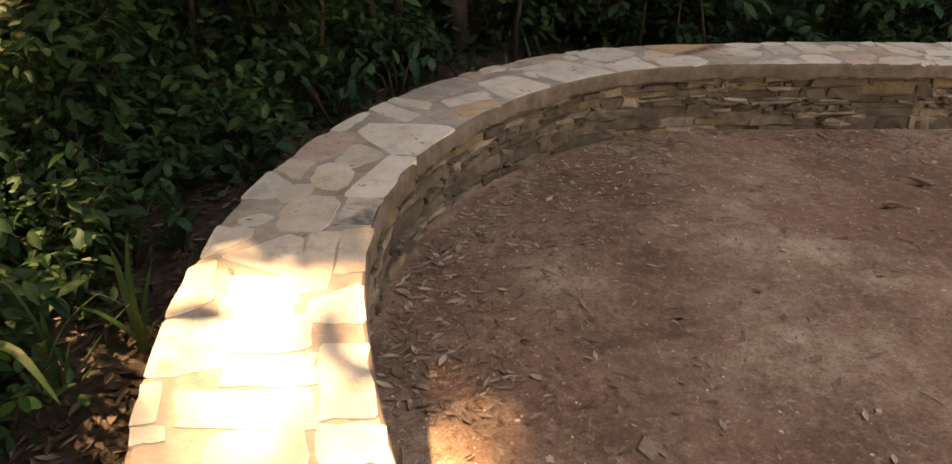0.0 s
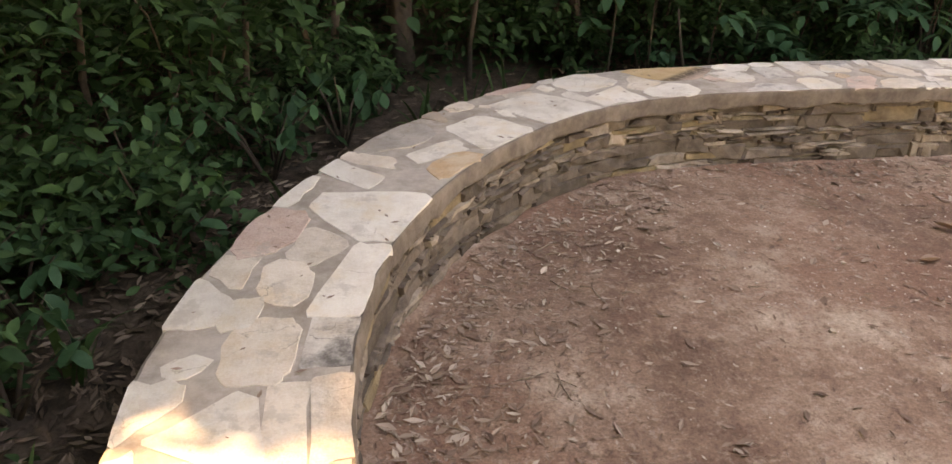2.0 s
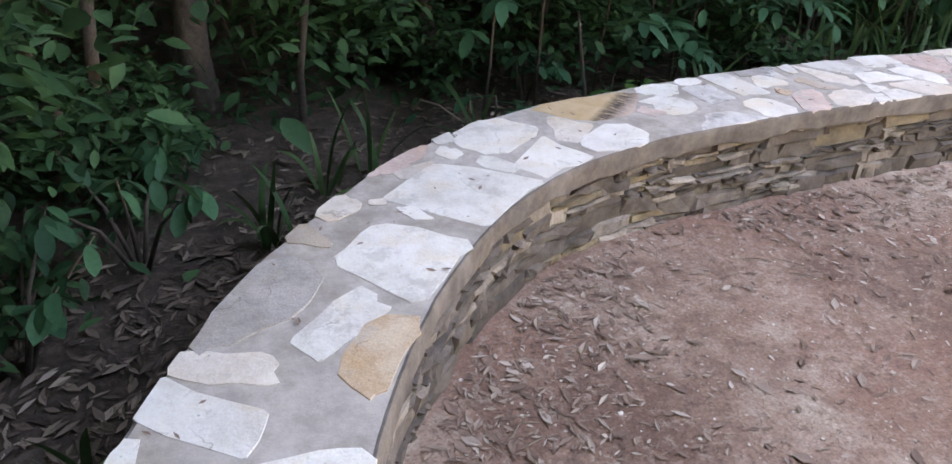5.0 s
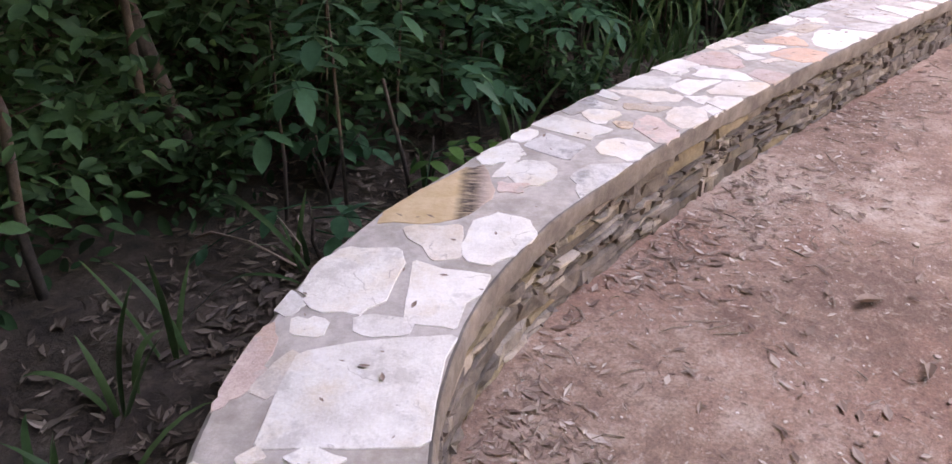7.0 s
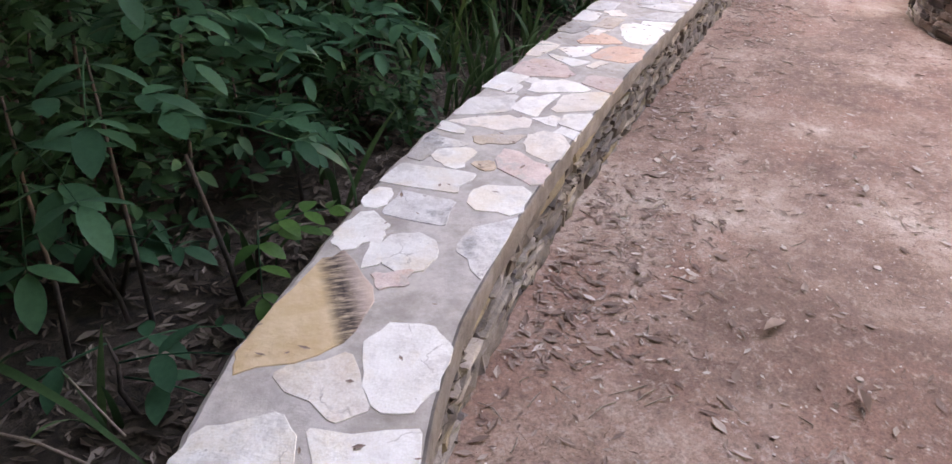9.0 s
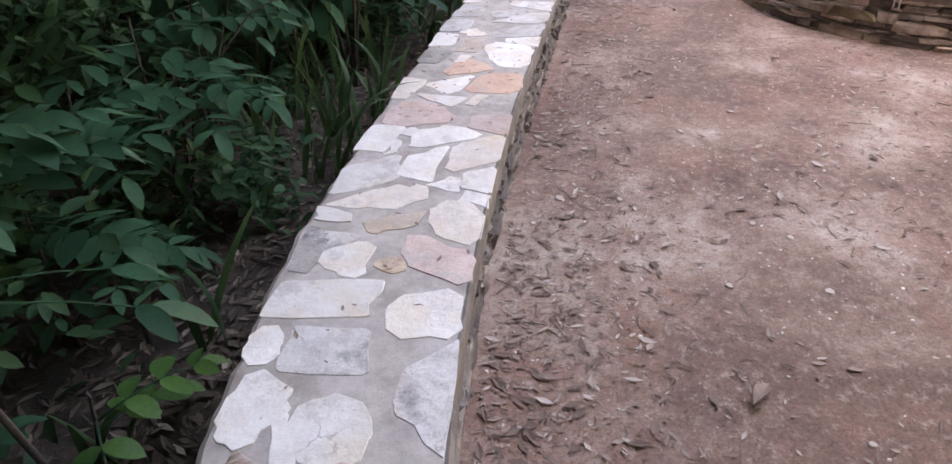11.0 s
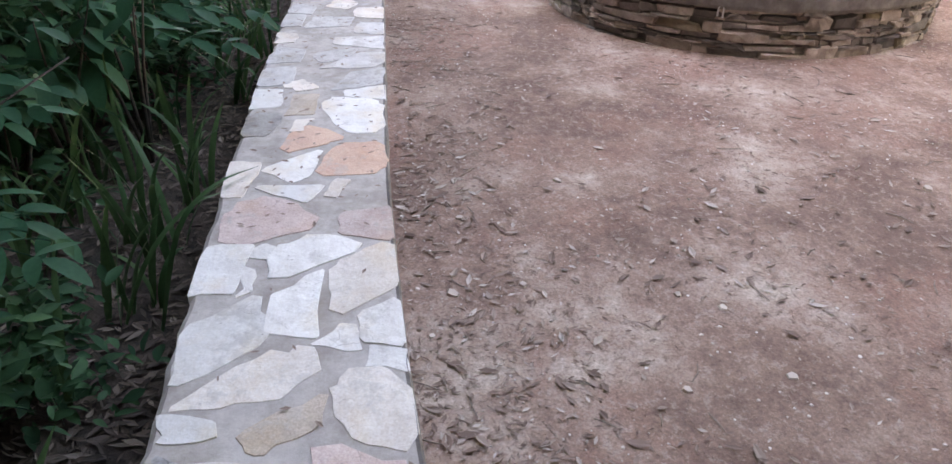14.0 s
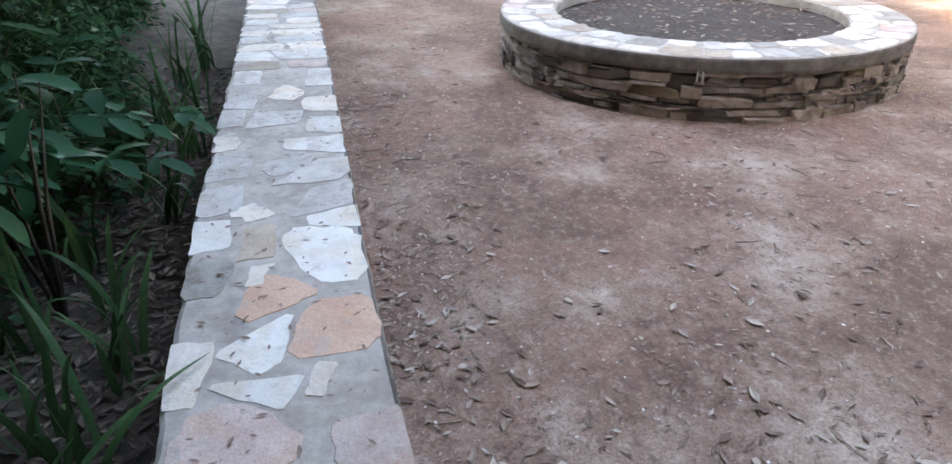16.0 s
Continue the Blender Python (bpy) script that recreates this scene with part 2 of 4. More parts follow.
MOULD_LEAF = island_material("rotting_brown_leaf", (0.0, (0.045, 0.033, 0.025)), (0.6, (0.1, 0.073, 0.054)), (0.93, (0.18, 0.137, 0.105)), (1.0, (0.3, 0.24, 0.19)), rough=0.8)
CHIP = island_material("pale_stone_chip", (0.0, (0.38, 0.29, 0.225)), (0.5, (0.54, 0.445, 0.365)), (1.0, (0.74, 0.67, 0.59)))


# ---- mesh helpers ----
def mesh(name, verts, faces, mat, smooth=False):
    d = bpy.data.meshes.new(name)
    d.from_pydata([tuple(v) for v in verts], [], faces)
    d.materials.append(mat)
    if smooth:
        d.polygons.foreach_set("use_smooth", [True] * len(d.polygons))
    d.update()
    return d


def part(name, data, parent, label="", m=None):
    ob = new(name, data)
    ob.parent = parent
    if m is not None:
        ob.matrix_basis = m
    if label:
        tagged(ob, label)
    return ob


def empty(name, m, label, category, group=""):
    ob = new(name)
    ob.matrix_basis = m
    ob.empty_display_size = 0.1
    return tagged(ob, label, category, group)


def tube(points, radii, sides=6):
    """A round stem through the points, with a radius at each."""
    verts, faces = [], []
    pts = [Vector(p) for p in points]
    for k, p in enumerate(pts):
        d = (pts[min(k + 1, len(pts) - 1)] - pts[max(k - 1, 0)]).normalized()
        u = d.cross(Vector((0.31, 0.87, 0.22))).normalized()
        w = d.cross(u)
        verts += [p + (u * math.cos(6.2832 * j / sides) + w * math.sin(6.2832 * j / sides)) * radii[k] for j in range(sides)]
    for k in range(len(pts) - 1):
        for j in range(sides):
            a, b = k * sides + j, k * sides + (j + 1) % sides
            faces.append((a, b, b + sides, a + sides))
    faces.append(tuple(range(sides))[::-1])
    faces.append(tuple(range((len(pts) - 1) * sides, len(pts) * sides)))
    return verts, faces


# ---- the line of the wall ----
BENDS = ((0, 0.051), (1.2, -0.2204), (2.2, -0.3657), (3.2, -0.3166), (4.2, -0.2957), (5.2, -0.501), (6.2, -0.1158), (7.5, -0.0403), (9.5, -0.0141), (13, 0.0085), (19, 0.0))
STEP = 0.02
_s = np.arange(0, 19 + STEP / 2, STEP)
_k = np.interp(_s, *zip(*BENDS))
_h = 1.8485 + np.r_[0, np.cumsum((_k[1:] + _k[:-1]) / 2 * STEP)]
_m = (_h[1:] + _h[:-1]) / 2
_x = -0.3927 + np.r_[0, np.cumsum(np.cos(_m) * STEP)]
_y = 0.8135 + np.r_[0, np.cumsum(np.sin(_m) * STEP)]
S0, S1, TOP = -5.0, 18.0, 0.50


def along(s, v):
    """The place v to the outer side of the wall's middle line at s metres along it, and the heading there."""
    if s < 0:
        r, h = 3.4, _h[0]
        a = h - s / r
        cx, cy = _x[0] + r * math.sin(h), _y[0] - r * math.cos(h)
        return cx - (r + v) * math.sin(a), cy + (r + v) * math.cos(a), a
    h = float(np.interp(s, _s, _h))
    return float(np.interp(s, _s, _x)) - v * math.sin(h), float(np.interp(s, _s, _y)) + v * math.cos(h), h


def half_width(s):
    return float(np.interp(s, (0, 3, 6, 10), (0.36, 0.309, 0.294, 0.34)))


def outer_half(s):
    """From the middle line to the outer edge of the coping."""
    return float(np.interp(s, (0, 3, 5, 5.5, 6.2, 6.6, 6.9, 7.6, 8.4, 10), (0.36, 0.309, 0.306, 0.312, 0.304, 0.326, 0.34, 0.338, 0.326, 0.34)))


def swept(name, outline, s0, s1, mat, step=0.1):
    """A body swept along the wall: outline(s) gives its corners (v, z), in order round it."""
    verts, faces = [], []
    count = int((s1 - s0) / step)
    for k in range(count + 1):
        s = s0 + (s1 - s0) * k / count
        ring = outline(s)
        for v, z in ring:
            x, y, _ = along(s, v)
            verts.append((x, y, z))
    n = len(ring)
    for k in range(count):
        for j in range(n):
            a, b = k * n + j, k * n + (j + 1) % n
            faces.append((a, a + n, b + n, b))
    faces.append(tuple(range(n)))
    faces.append(tuple(range(count * n, count * n + n))[::-1])
    return mesh(name, verts, faces, mat)


def wobble(s, seed, size):
    return size * noise.noise((s * 3.1, seed, 0.0)) + size * 0.6 * noise.noise((s * 11.0, seed, 4.0))


# ---- ground ----
def ground_height(x, y):
    return 0.018 * noise.noise((x * 0.7, y * 0.7, 0)) + 0.006 * noise.noise((x * 4, y * 4, 3))


def build_ground():
    def axis(lo, hi, fine):
        far = [60, 130, 300, 700, 1500]
        mid = list(np.arange(lo, hi + 0.01, fine))
        return [lo - f for f in far[::-1]] + [lo - 20, lo - 8] + mid + [hi + 8, hi + 20] + [hi + f for f in far]
    xs, ys = axis(-6, 14, 0.1), axis(-5, 9, 0.1)
    verts = [(x, y, ground_height(x, y)) for y in ys for x in xs]
    n = len(xs)
    faces = [(r * n + c, r * n + c + 1, (r + 1) * n + c + 1, (r + 1) * n + c) for r in range(len(ys) - 1) for c in range(n - 1)]
    tagged(new("ground", mesh("ground", verts, faces, SOIL, True)), "red-brown trodden soil with grit and fallen leaves", "ground", kind="structure")


build_ground()


def build_forest_floor():
    verts, faces = [], []
    rows = [0.0, 0.15, 0.35, 0.6, 0.9, 1.3, 1.8, 2.5, 3.4, 4.6, 6.5, 10, 16, 30]
    s_list = list(np.arange(S0, S1 + 0.01, 0.15))
    for s in s_list:
        for r in rows:
            x, y, _ = along(s, outer_half(s) - 0.05 + r)
            verts.append((x, y, 0.05 + 0.05 * noise.noise((x * 1.3, y * 1.3, 7)) + 0.02 * noise.noise((x * 6, y * 6, 2)) + 0.04 * min(r, 6)))
    n = len(rows)
    for k in range(len(s_list) - 1):
        for j in range(n - 1):
            a = k * n + j
            faces.append((a, a + n, a + n + 1, a + 1))
    tagged(new("forest_floor", mesh("forest_floor", verts, faces, MOULD, True)), "dark leaf mould under the trees behind the wall", "ground", kind="structure")


build_forest_floor()

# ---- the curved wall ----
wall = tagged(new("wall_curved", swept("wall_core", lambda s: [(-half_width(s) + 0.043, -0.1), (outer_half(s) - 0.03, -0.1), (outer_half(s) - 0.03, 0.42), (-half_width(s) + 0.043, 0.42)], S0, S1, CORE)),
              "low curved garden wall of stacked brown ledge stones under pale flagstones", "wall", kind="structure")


def cap_outline(s):
    h = half_width(s)
    i, o = -h + wobble(s, 1, 0.006), outer_half(s) + wobble(s, 2, 0.02)
    return [(i + 0.012, 0.40 + wobble(s, 3, 0.03)), (o - 0.012, 0.40), (o, 0.43), (o - 0.004, TOP - 0.02 + wobble(s, 5, 0.006)), (o - 0.022, TOP - 0.006), (i + 0.008, TOP - 0.006), (i + 0.001, TOP - 0.013 + wobble(s, 6, 0.003)), (i, 0.44)]


part("mortar_bed", swept("mortar_bed", cap_outline, S0, S1, MORTAR, 0.05), wall, "grey cement bed of the coping")


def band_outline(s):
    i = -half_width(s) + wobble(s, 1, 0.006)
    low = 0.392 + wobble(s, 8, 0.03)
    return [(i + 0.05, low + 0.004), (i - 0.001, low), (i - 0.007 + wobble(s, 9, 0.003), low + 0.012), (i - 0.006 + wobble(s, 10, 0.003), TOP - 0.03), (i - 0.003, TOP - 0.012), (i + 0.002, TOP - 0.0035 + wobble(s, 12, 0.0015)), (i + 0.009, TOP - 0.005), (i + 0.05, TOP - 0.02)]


part("render_band", swept("render_band", band_outline, S0, S1, SHADED_RENDER, 0.05), wall, "brown-stained cement render under the coping edge, shade put into its colour")


# ---- planter ----
PX, PY, PR, PW, PTOP = 8.9, 1.40, 1.87, 0.53, 0.50


def ring_body(name, outline, mat, count=96):
    verts, faces = [], []
    for k in range(count):
        a = 6.28319 * k / count
        ring = outline(a)
        verts += [(r * math.cos(a), r * math.sin(a), z) for r, z in ring]
    n = len(ring)
    for k in range(count):
        for j in range(n):
            a, b = k * n + j, k * n + (j + 1) % n
            c = (k + 1) % count * n
            faces.append((a, b, c + (j + 1) % n, c + j))
    return mesh(name, verts, faces, mat)


planter = empty("round_planter", pose(PX, PY, 0), "round raised stone planter with pale flagstone rim and bare soil", "planter")
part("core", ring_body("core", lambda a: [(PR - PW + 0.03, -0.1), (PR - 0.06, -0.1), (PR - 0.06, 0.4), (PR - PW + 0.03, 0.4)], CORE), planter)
part("mortar_bed", ring_body("mortar_bed", lambda a: [(PR - PW, 0.39), (PR - 0.03, 0.385), (PR + wobble(a * 2, 21, 0.01), 0.42), (PR, PTOP - 0.013), (PR - 0.008, PTOP - 0.006), (PR - PW + 0.02, PTOP - 0.006), (PR - PW, PTOP - 0.02)], MORTAR), planter, "grey cement rim bed")
part("render_band", ring_body("render_band", lambda a: [(PR - 0.05, 0.385), (PR + 0.002, 0.372 + wobble(a * 2, 31, 0.02)), (PR + 0.01, 0.40 + wobble(a * 2, 31, 0.02)), (PR + 0.008, PTOP - 0.03), (PR + 0.002, PTOP - 0.014), (PR - 0.05, PTOP - 0.02)], SHADED_RENDER), planter, "brown-stained cement render under the rim, shade put into its colour")


def disc(name, radius, z, mat, rings=12, count=48):
    verts, faces = [(0, 0, z + 0.05)], []
    for r in range(1, rings + 1):
        for k in range(count):
            a, d = 6.28319 * k / count, radius * r / rings
            x, y = d * math.cos(a), d * math.sin(a)
            verts.append((x, y, z + 0.05 * (1 - r / rings) + 0.03 * noise.noise((x * 3, y * 3, 5))))
    for k in range(count):
        faces.append((0, 1 + k, 1 + (k + 1) % count))
    for r in range(rings - 1):
        for k in range(count):
            a, b = 1 + r * count + k, 1 + r * count + (k + 1) % count
            faces.append((a, a + count, b + count, b))
    return mesh(name, verts, faces, mat, True)


DARK_SOIL = plain_material("grey_brown_bed_soil", (0.045, 0.035, 0.028), (0.12, 0.095, 0.08), 22, 0.95, 0.9)
part("bed_soil", disc("bed_soil", PR - PW + 0.03, 0.38, DARK_SOIL), planter, "dark bare soil strewn with dead leaves")
v, f = tube([(0, 0, 0.30), (0, 0, 0.375), (0.012, 0, 0.395), (0.03, 0, 0.395), (0.042, 0, 0.375), (0.042, 0, 0.31)], [0.008] * 6)
STEEL = plain_material("dull_galvanised_steel", (0.45, 0.45, 0.44), (0.6, 0.6, 0.59), 50, 0.45, 0.1)
part("pipe_loop", mesh("pipe_loop", v, f, STEEL, True), planter, "small bent grey metal pipe", pose(-PR * 0.872, PR * 0.49, 0, 0, 0, 60))


# ---- plants behind the wall ----
def leaf_shape(length, width, bend=0.25, fold=0.18, point=0.62):
    """One blade with a midrib fold, along +y from its stalk: vertices and faces."""
    rows = ((0.0, 0.06), (0.13, 0.6), (0.32, 0.94), (0.52, 1.0), (0.72, point + 0.22), (0.88, point * 0.75), (1.0, 0.0))
    verts, faces = [], []
    for t, w in rows:
        z = -bend * length * t * t
        y = length * (t - bend * 0.3 * t * t)
        h = width * 0.5 * w
        verts += [Vector((-h, y, z + fold * h)), Vector((0, y, z)), Vector((h, y, z + fold * h))]
    for k in range(len(rows) - 1):
        a = 3 * k
        faces += [(a, a + 1, a + 4, a + 3), (a + 1, a + 2, a + 5, a + 4)]
    return verts, faces


def blade_shape(length, width, bend):
    verts, faces, n = [], [], 9
    for k in range(n + 1):
        t = k / n
        a = 1.50 - bend * t * t
        if k:
            y += math.cos(a) * length / n
            z += math.sin(a) * length / n
        else:
            y = z = 0.0
        h = width * 0.5 * min(1, 0.55 + t * 2) * (1 - t ** 4)
        verts += [Vector((-h, y, z)), Vector((0, y - 0.25 * h, z - 0.1 * h)), Vector((h, y, z))]
    for k in range(n):
        a = 3 * k
        faces += [(a, a + 1, a + 4, a + 3), (a + 1, a + 2, a + 5, a + 4)]
    return verts, faces


def moved(lot, m):
    return [m @ v for v in lot[0]], lot[1]


def frame_of(at, way, roll=0.0):
    """A pose at that place with +y along way."""
    return Matrix.Translation(at) @ Vector(way).to_track_quat("Y", "Z").to_matrix().to_4x4() @ Matrix.Rotation(roll, 4, "Y")


rnd = random.Random(11)
BLADES = [mesh("blade", *blade_shape(1.0, 0.055, b), BLADE, True) for b in (0.25, 0.5, 0.8, 1.15, 1.6, 2.1)]


def floor_at(x, y):
    return 0.06


def strap_clump(x, y, height, count, spread=1.0, lean=None):
    ob = empty("strap_leaf_clump", pose(x, y, floor_at(x, y)), "clump of long green strap leaves in the leaf mould", "plant", "strap leaf clumps behind the wall")
    for k in range(count):
        size = height * rnd.uniform(0.6, 1.15)
        turn = rnd.uniform(0, 360) if lean is None else lean + rnd.gauss(0, 40)
        m = pose(rnd.gauss(0, 0.035), rnd.gauss(0, 0.035), -0.02, rnd.uniform(-16, 4) * spread, rnd.uniform(-8, 8), turn)
        part("blade", BLADES[min(5, int(rnd.random() ** 1.3 * 6))], ob, "", m @ Matrix.Diagonal((rnd.uniform(0.42, 0.68), size, size, 1)))
    return ob


LEAFLETS = [mesh("leaflet", *leaf_shape(1.0, w, b), LEAF_NEAR, True) for w, b in ((0.42, 0.12), (0.46, 0.22), (0.38, 0.3))]
YOUNG = [mesh("leaflet", *leaf_shape(1.0, w, b), LEAF_YOUNG, True) for w, b in ((0.5, 0.15), (0.55, 0.3))]


def pinnate_leaf(ob, base, way, length, pairs, size, meshes):
    """A compound leaf: an arching stalk with pairs of leaflets and one at its tip."""
    way = Vector(way).normalized()
    pts = [Vector(base) + way * (length * t) + Vector((0, 0, -0.28 * length * t * t)) for t in (0, 0.25, 0.5, 0.75, 1.0)]
    v, f = tube(pts, (0.0045, 0.004, 0.003, 0.0025, 0.0015), 5)
    stalk = part("compound_leaf", mesh("compound_leaf", v, f, LEAF_NEAR, True), ob)
    side = way.cross(Vector((0, 0, 1))).normalized()
    for k in range(pairs):
        t = 0.3 + 0.66 * k / max(1, pairs - 1)
        p = pts[0].lerp(pts[-1], t) + Vector((0, 0, 0.28 * length * (t - t * t)))
        for sgn in (-1, 1):
            d = way * 0.55 + side * sgn + Vector((0, 0, rnd.uniform(-0.22, 0.02)))
            s = size * rnd.uniform(0.8, 1.1) * (0.75 + 0.5 * math.sin(3.1 * t))
            part("leaflet", rnd.choice(meshes), stalk, "", frame_of(p, d, sgn * rnd.uniform(-0.1, 0.5)) @ Matrix.Scale(s, 4))
    part("leaflet", rnd.choice(meshes), stalk, "", frame_of(pts[-1], way + Vector((0, 0, -0.5)), 0) @ Matrix.Scale(size, 4))


def pinnate_plant(x, y, height, leaves, size, to=None, meshes=LEAFLETS, pairs=4, low=0.55):
    ob = empty("sapling", pose(x, y, floor_at(x, y)), "green sapling with paired leaflets growing behind the wall", "plant", "saplings behind the wall")
    tip = Vector((rnd.gauss(0, 0.06), rnd.gauss(0, 0.06), height))
    pts = [Vector((0, 0, -0.03)), tip * 0.35 + Vector((rnd.gauss(0, 0.02), rnd.gauss(0, 0.02), 0)), tip * 0.7, tip]
    v, f = tube(pts, (0.011, 0.009, 0.007, 0.004), 7)
    part("stem", mesh("stem", v, f, BARK, True), ob, "thin brown stem")
    for k in range(leaves):
        t = rnd.uniform(low, 1.0)
        a = rnd.uniform(0, 6.28) if to is None else math.radians(to) + rnd.gauss(0, 0.8)
        pinnate_leaf(ob, tip * t, (math.cos(a), math.sin(a), rnd.uniform(-0.1, 0.55)), size * rnd.uniform(2.2, 3.4), pairs, size, meshes)
    return ob


BROAD = [mesh("leaf", *leaf_shape(1.0, w, b, 0.2, 0.75), LEAF_NEAR, True) for w, b in ((0.40, 0.2), (0.45, 0.35), (0.36, 0.5))]


def broad_shrub(x, y, height, reach, leaves, size, meshes=BROAD, label="leafy shrub with broad dark green leaves behind the wall"):
    ob = empty("shrub", pose(x, y, floor_at(x, y)), label, "shrub", "shrubs behind the wall")
    tips = []
    for k in range(5):
        a = 6.28 * k / 5 + rnd.uniform(-0.5, 0.5)
        tip = Vector((math.cos(a) * reach * rnd.uniform(0.5, 1), math.sin(a) * reach * rnd.uniform(0.5, 1), height * rnd.uniform(0.7, 1.1)))
        pts = [Vector((0, 0, -0.03)), tip * 0.4 + Vector((0, 0, 0.15 * height)), tip]
        v, f = tube(pts, (0.012, 0.008, 0.003), 6)
        part("branch", mesh("branch", v, f, BARK, True), ob)
        tips.append(pts)
    for k in range(leaves):
        pts = tips[k % 5]
        t = rnd.uniform(0.35, 1.0)
        p = pts[1].lerp(pts[2], t)
        a = rnd.uniform(0, 6.28)
        d = Vector((math.cos(a), math.sin(a), rnd.uniform(-1.0, 0.1)))
        part("leaf", rnd.choice(meshes), ob, "", frame_of(p, d, rnd.uniform(-0.4, 0.4)) @ Matrix.Scale(size * rnd.uniform(0.6, 1.15), 4))
    return ob


def foliage(count, inside, size, mat, name="foliage", ratio=0.45, fine=False):
    """Many small leaves, each a folded blade, at places that inside() gives with a drooping way."""
    if fine:
        rows = ((0.0, 0.05), (0.2, 0.72), (0.45, 1.0), (0.72, 0.72), (1.0, 0.02))
        base = [Vector((k * ratio / 2 * w, t, 0.07 * abs(k) * w - 0.14 * t * t)) for t, w in rows for k in (-1, 0, 1)]
        quads = [q for r in range(0, 12, 3) for q in ((r, r + 1, r + 4, r + 3), (r + 1, r + 2, r + 5, r + 4))]
    else:
        base = [Vector((0, 0, 0)), Vector((-ratio / 2, 0.45, 0.06)), Vector((ratio / 2, 0.45, 0.06)), Vector((0, 0.5, 0)), Vector((0, 1, -0.12))]
        quads = [(0, 3, 1), (0, 2, 3), (1, 3, 4), (2, 4, 3)]
    verts, faces = [], []
    for k in range(count):
        p = inside()
        a = rnd.uniform(0, 6.28)
        m = frame_of(p, (math.cos(a), math.sin(a), rnd.uniform(-0.9, 0.5)), rnd.uniform(-0.8, 0.8)) @ Matrix.Scale(size * rnd.uniform(0.5, 1.3), 4)
        n = len(verts)
        verts += [m @ b for b in base]
        faces += [tuple(n + i for i in q) for q in quads]
    if fine:
        return mesh(name, verts, faces, mat, True)
    return mesh(name, verts, faces, mat)


def bush_maker(height, reach, count, size, mat, label):
    """An undergrowth bush: arching stems and an uneven crown of small leaves in sprays."""
    ob = empty("bush", pose(0, 0, 0), label, "bush", "undergrowth bushes under the trees")
    sprays = []
    for k in range(12):
        a, r, z = rnd.uniform(0, 6.28), reach * math.sqrt(rnd.random()), height * rnd.uniform(0.1, 1.0)
        c = Vector((math.cos(a) * r, math.sin(a) * r, z))
        sprays.append((c, rnd.uniform(0.12, 0.3) * height))
        if k % 2:
            v, f = tube([Vector((0, 0, -0.1)), c * 0.5 + Vector((0, 0, 0.2 * height)), c], (0.012, 0.007, 0.003), 5)
            part("stem", mesh("stem", v, f, BARK, True), ob)
    def inside():
        c, s = rnd.choice(sprays)
        p = c + Vector((rnd.gauss(0, s), rnd.gauss(0, s), rnd.gauss(0, s * 0.7)))
        p.z = max(0.03, p.z)
        return p
    part("foliage", foliage(count, inside, size, mat, fine=True), ob)
    return ob


def off_wall(s, d):
    x, y, h = along(s, outer_half(s) + d)
    return x, y, 0.05 + 0.04 * min(d, 6)


def build_undergrowth():
    kinds = [bush_maker(1.2, 0.6, 1700, 0.10, LEAF, "dark green undergrowth bush with small pointed leaves"),
             bush_maker(1.6, 0.75, 2300, 0.11, LEAF, "tall dark green undergrowth bush in deep shade"),
             bush_maker(0.6, 0.5, 1100, 0.09, LEAF, "low dark green bush in the leaf mould"),
             bush_maker(1.9, 0.8, 2600, 0.12, LEAF, "tall leafy bush with drooping dark leaves")]
    spots = []
    for s in np.arange(-0.6, 17.5, 0.55):
        for d, pick in ((1.0, (2, 2)), (1.6, (0, 2)), (2.3, (0, 1)), (3.2, (1, 3)), (4.4, (1, 3)), (6.0, (3, 3)), (8.0, (3, 3)), (10.0, (3, 1))):
            if s < 0.9 and d < 1.4:
                continue
            if d < 1.3 and s > 4.0 and rnd.random() < 0.6:
                continue
            if d > 3 and s > 7 and int(s / 0.55) % 2 == int(d) % 2:
                continue
            spots.append((s + rnd.uniform(-0.25, 0.25), d + rnd.uniform(-0.3, 0.3), rnd.choice(pick)))

    first = [True] * 4
    for s, d, k in spots:
        x, y, z = off_wall(s, d)
        m = pose(x, y, z, 0, 0, rnd.uniform(0, 360))
        if first[k]:
            kinds[k].matrix_basis, first[k] = m, False
        else:
            ob = copy_thing(kinds[k], m)
            ob.scale = (rnd.uniform(0.8, 1.15),) * 3


build_undergrowth()


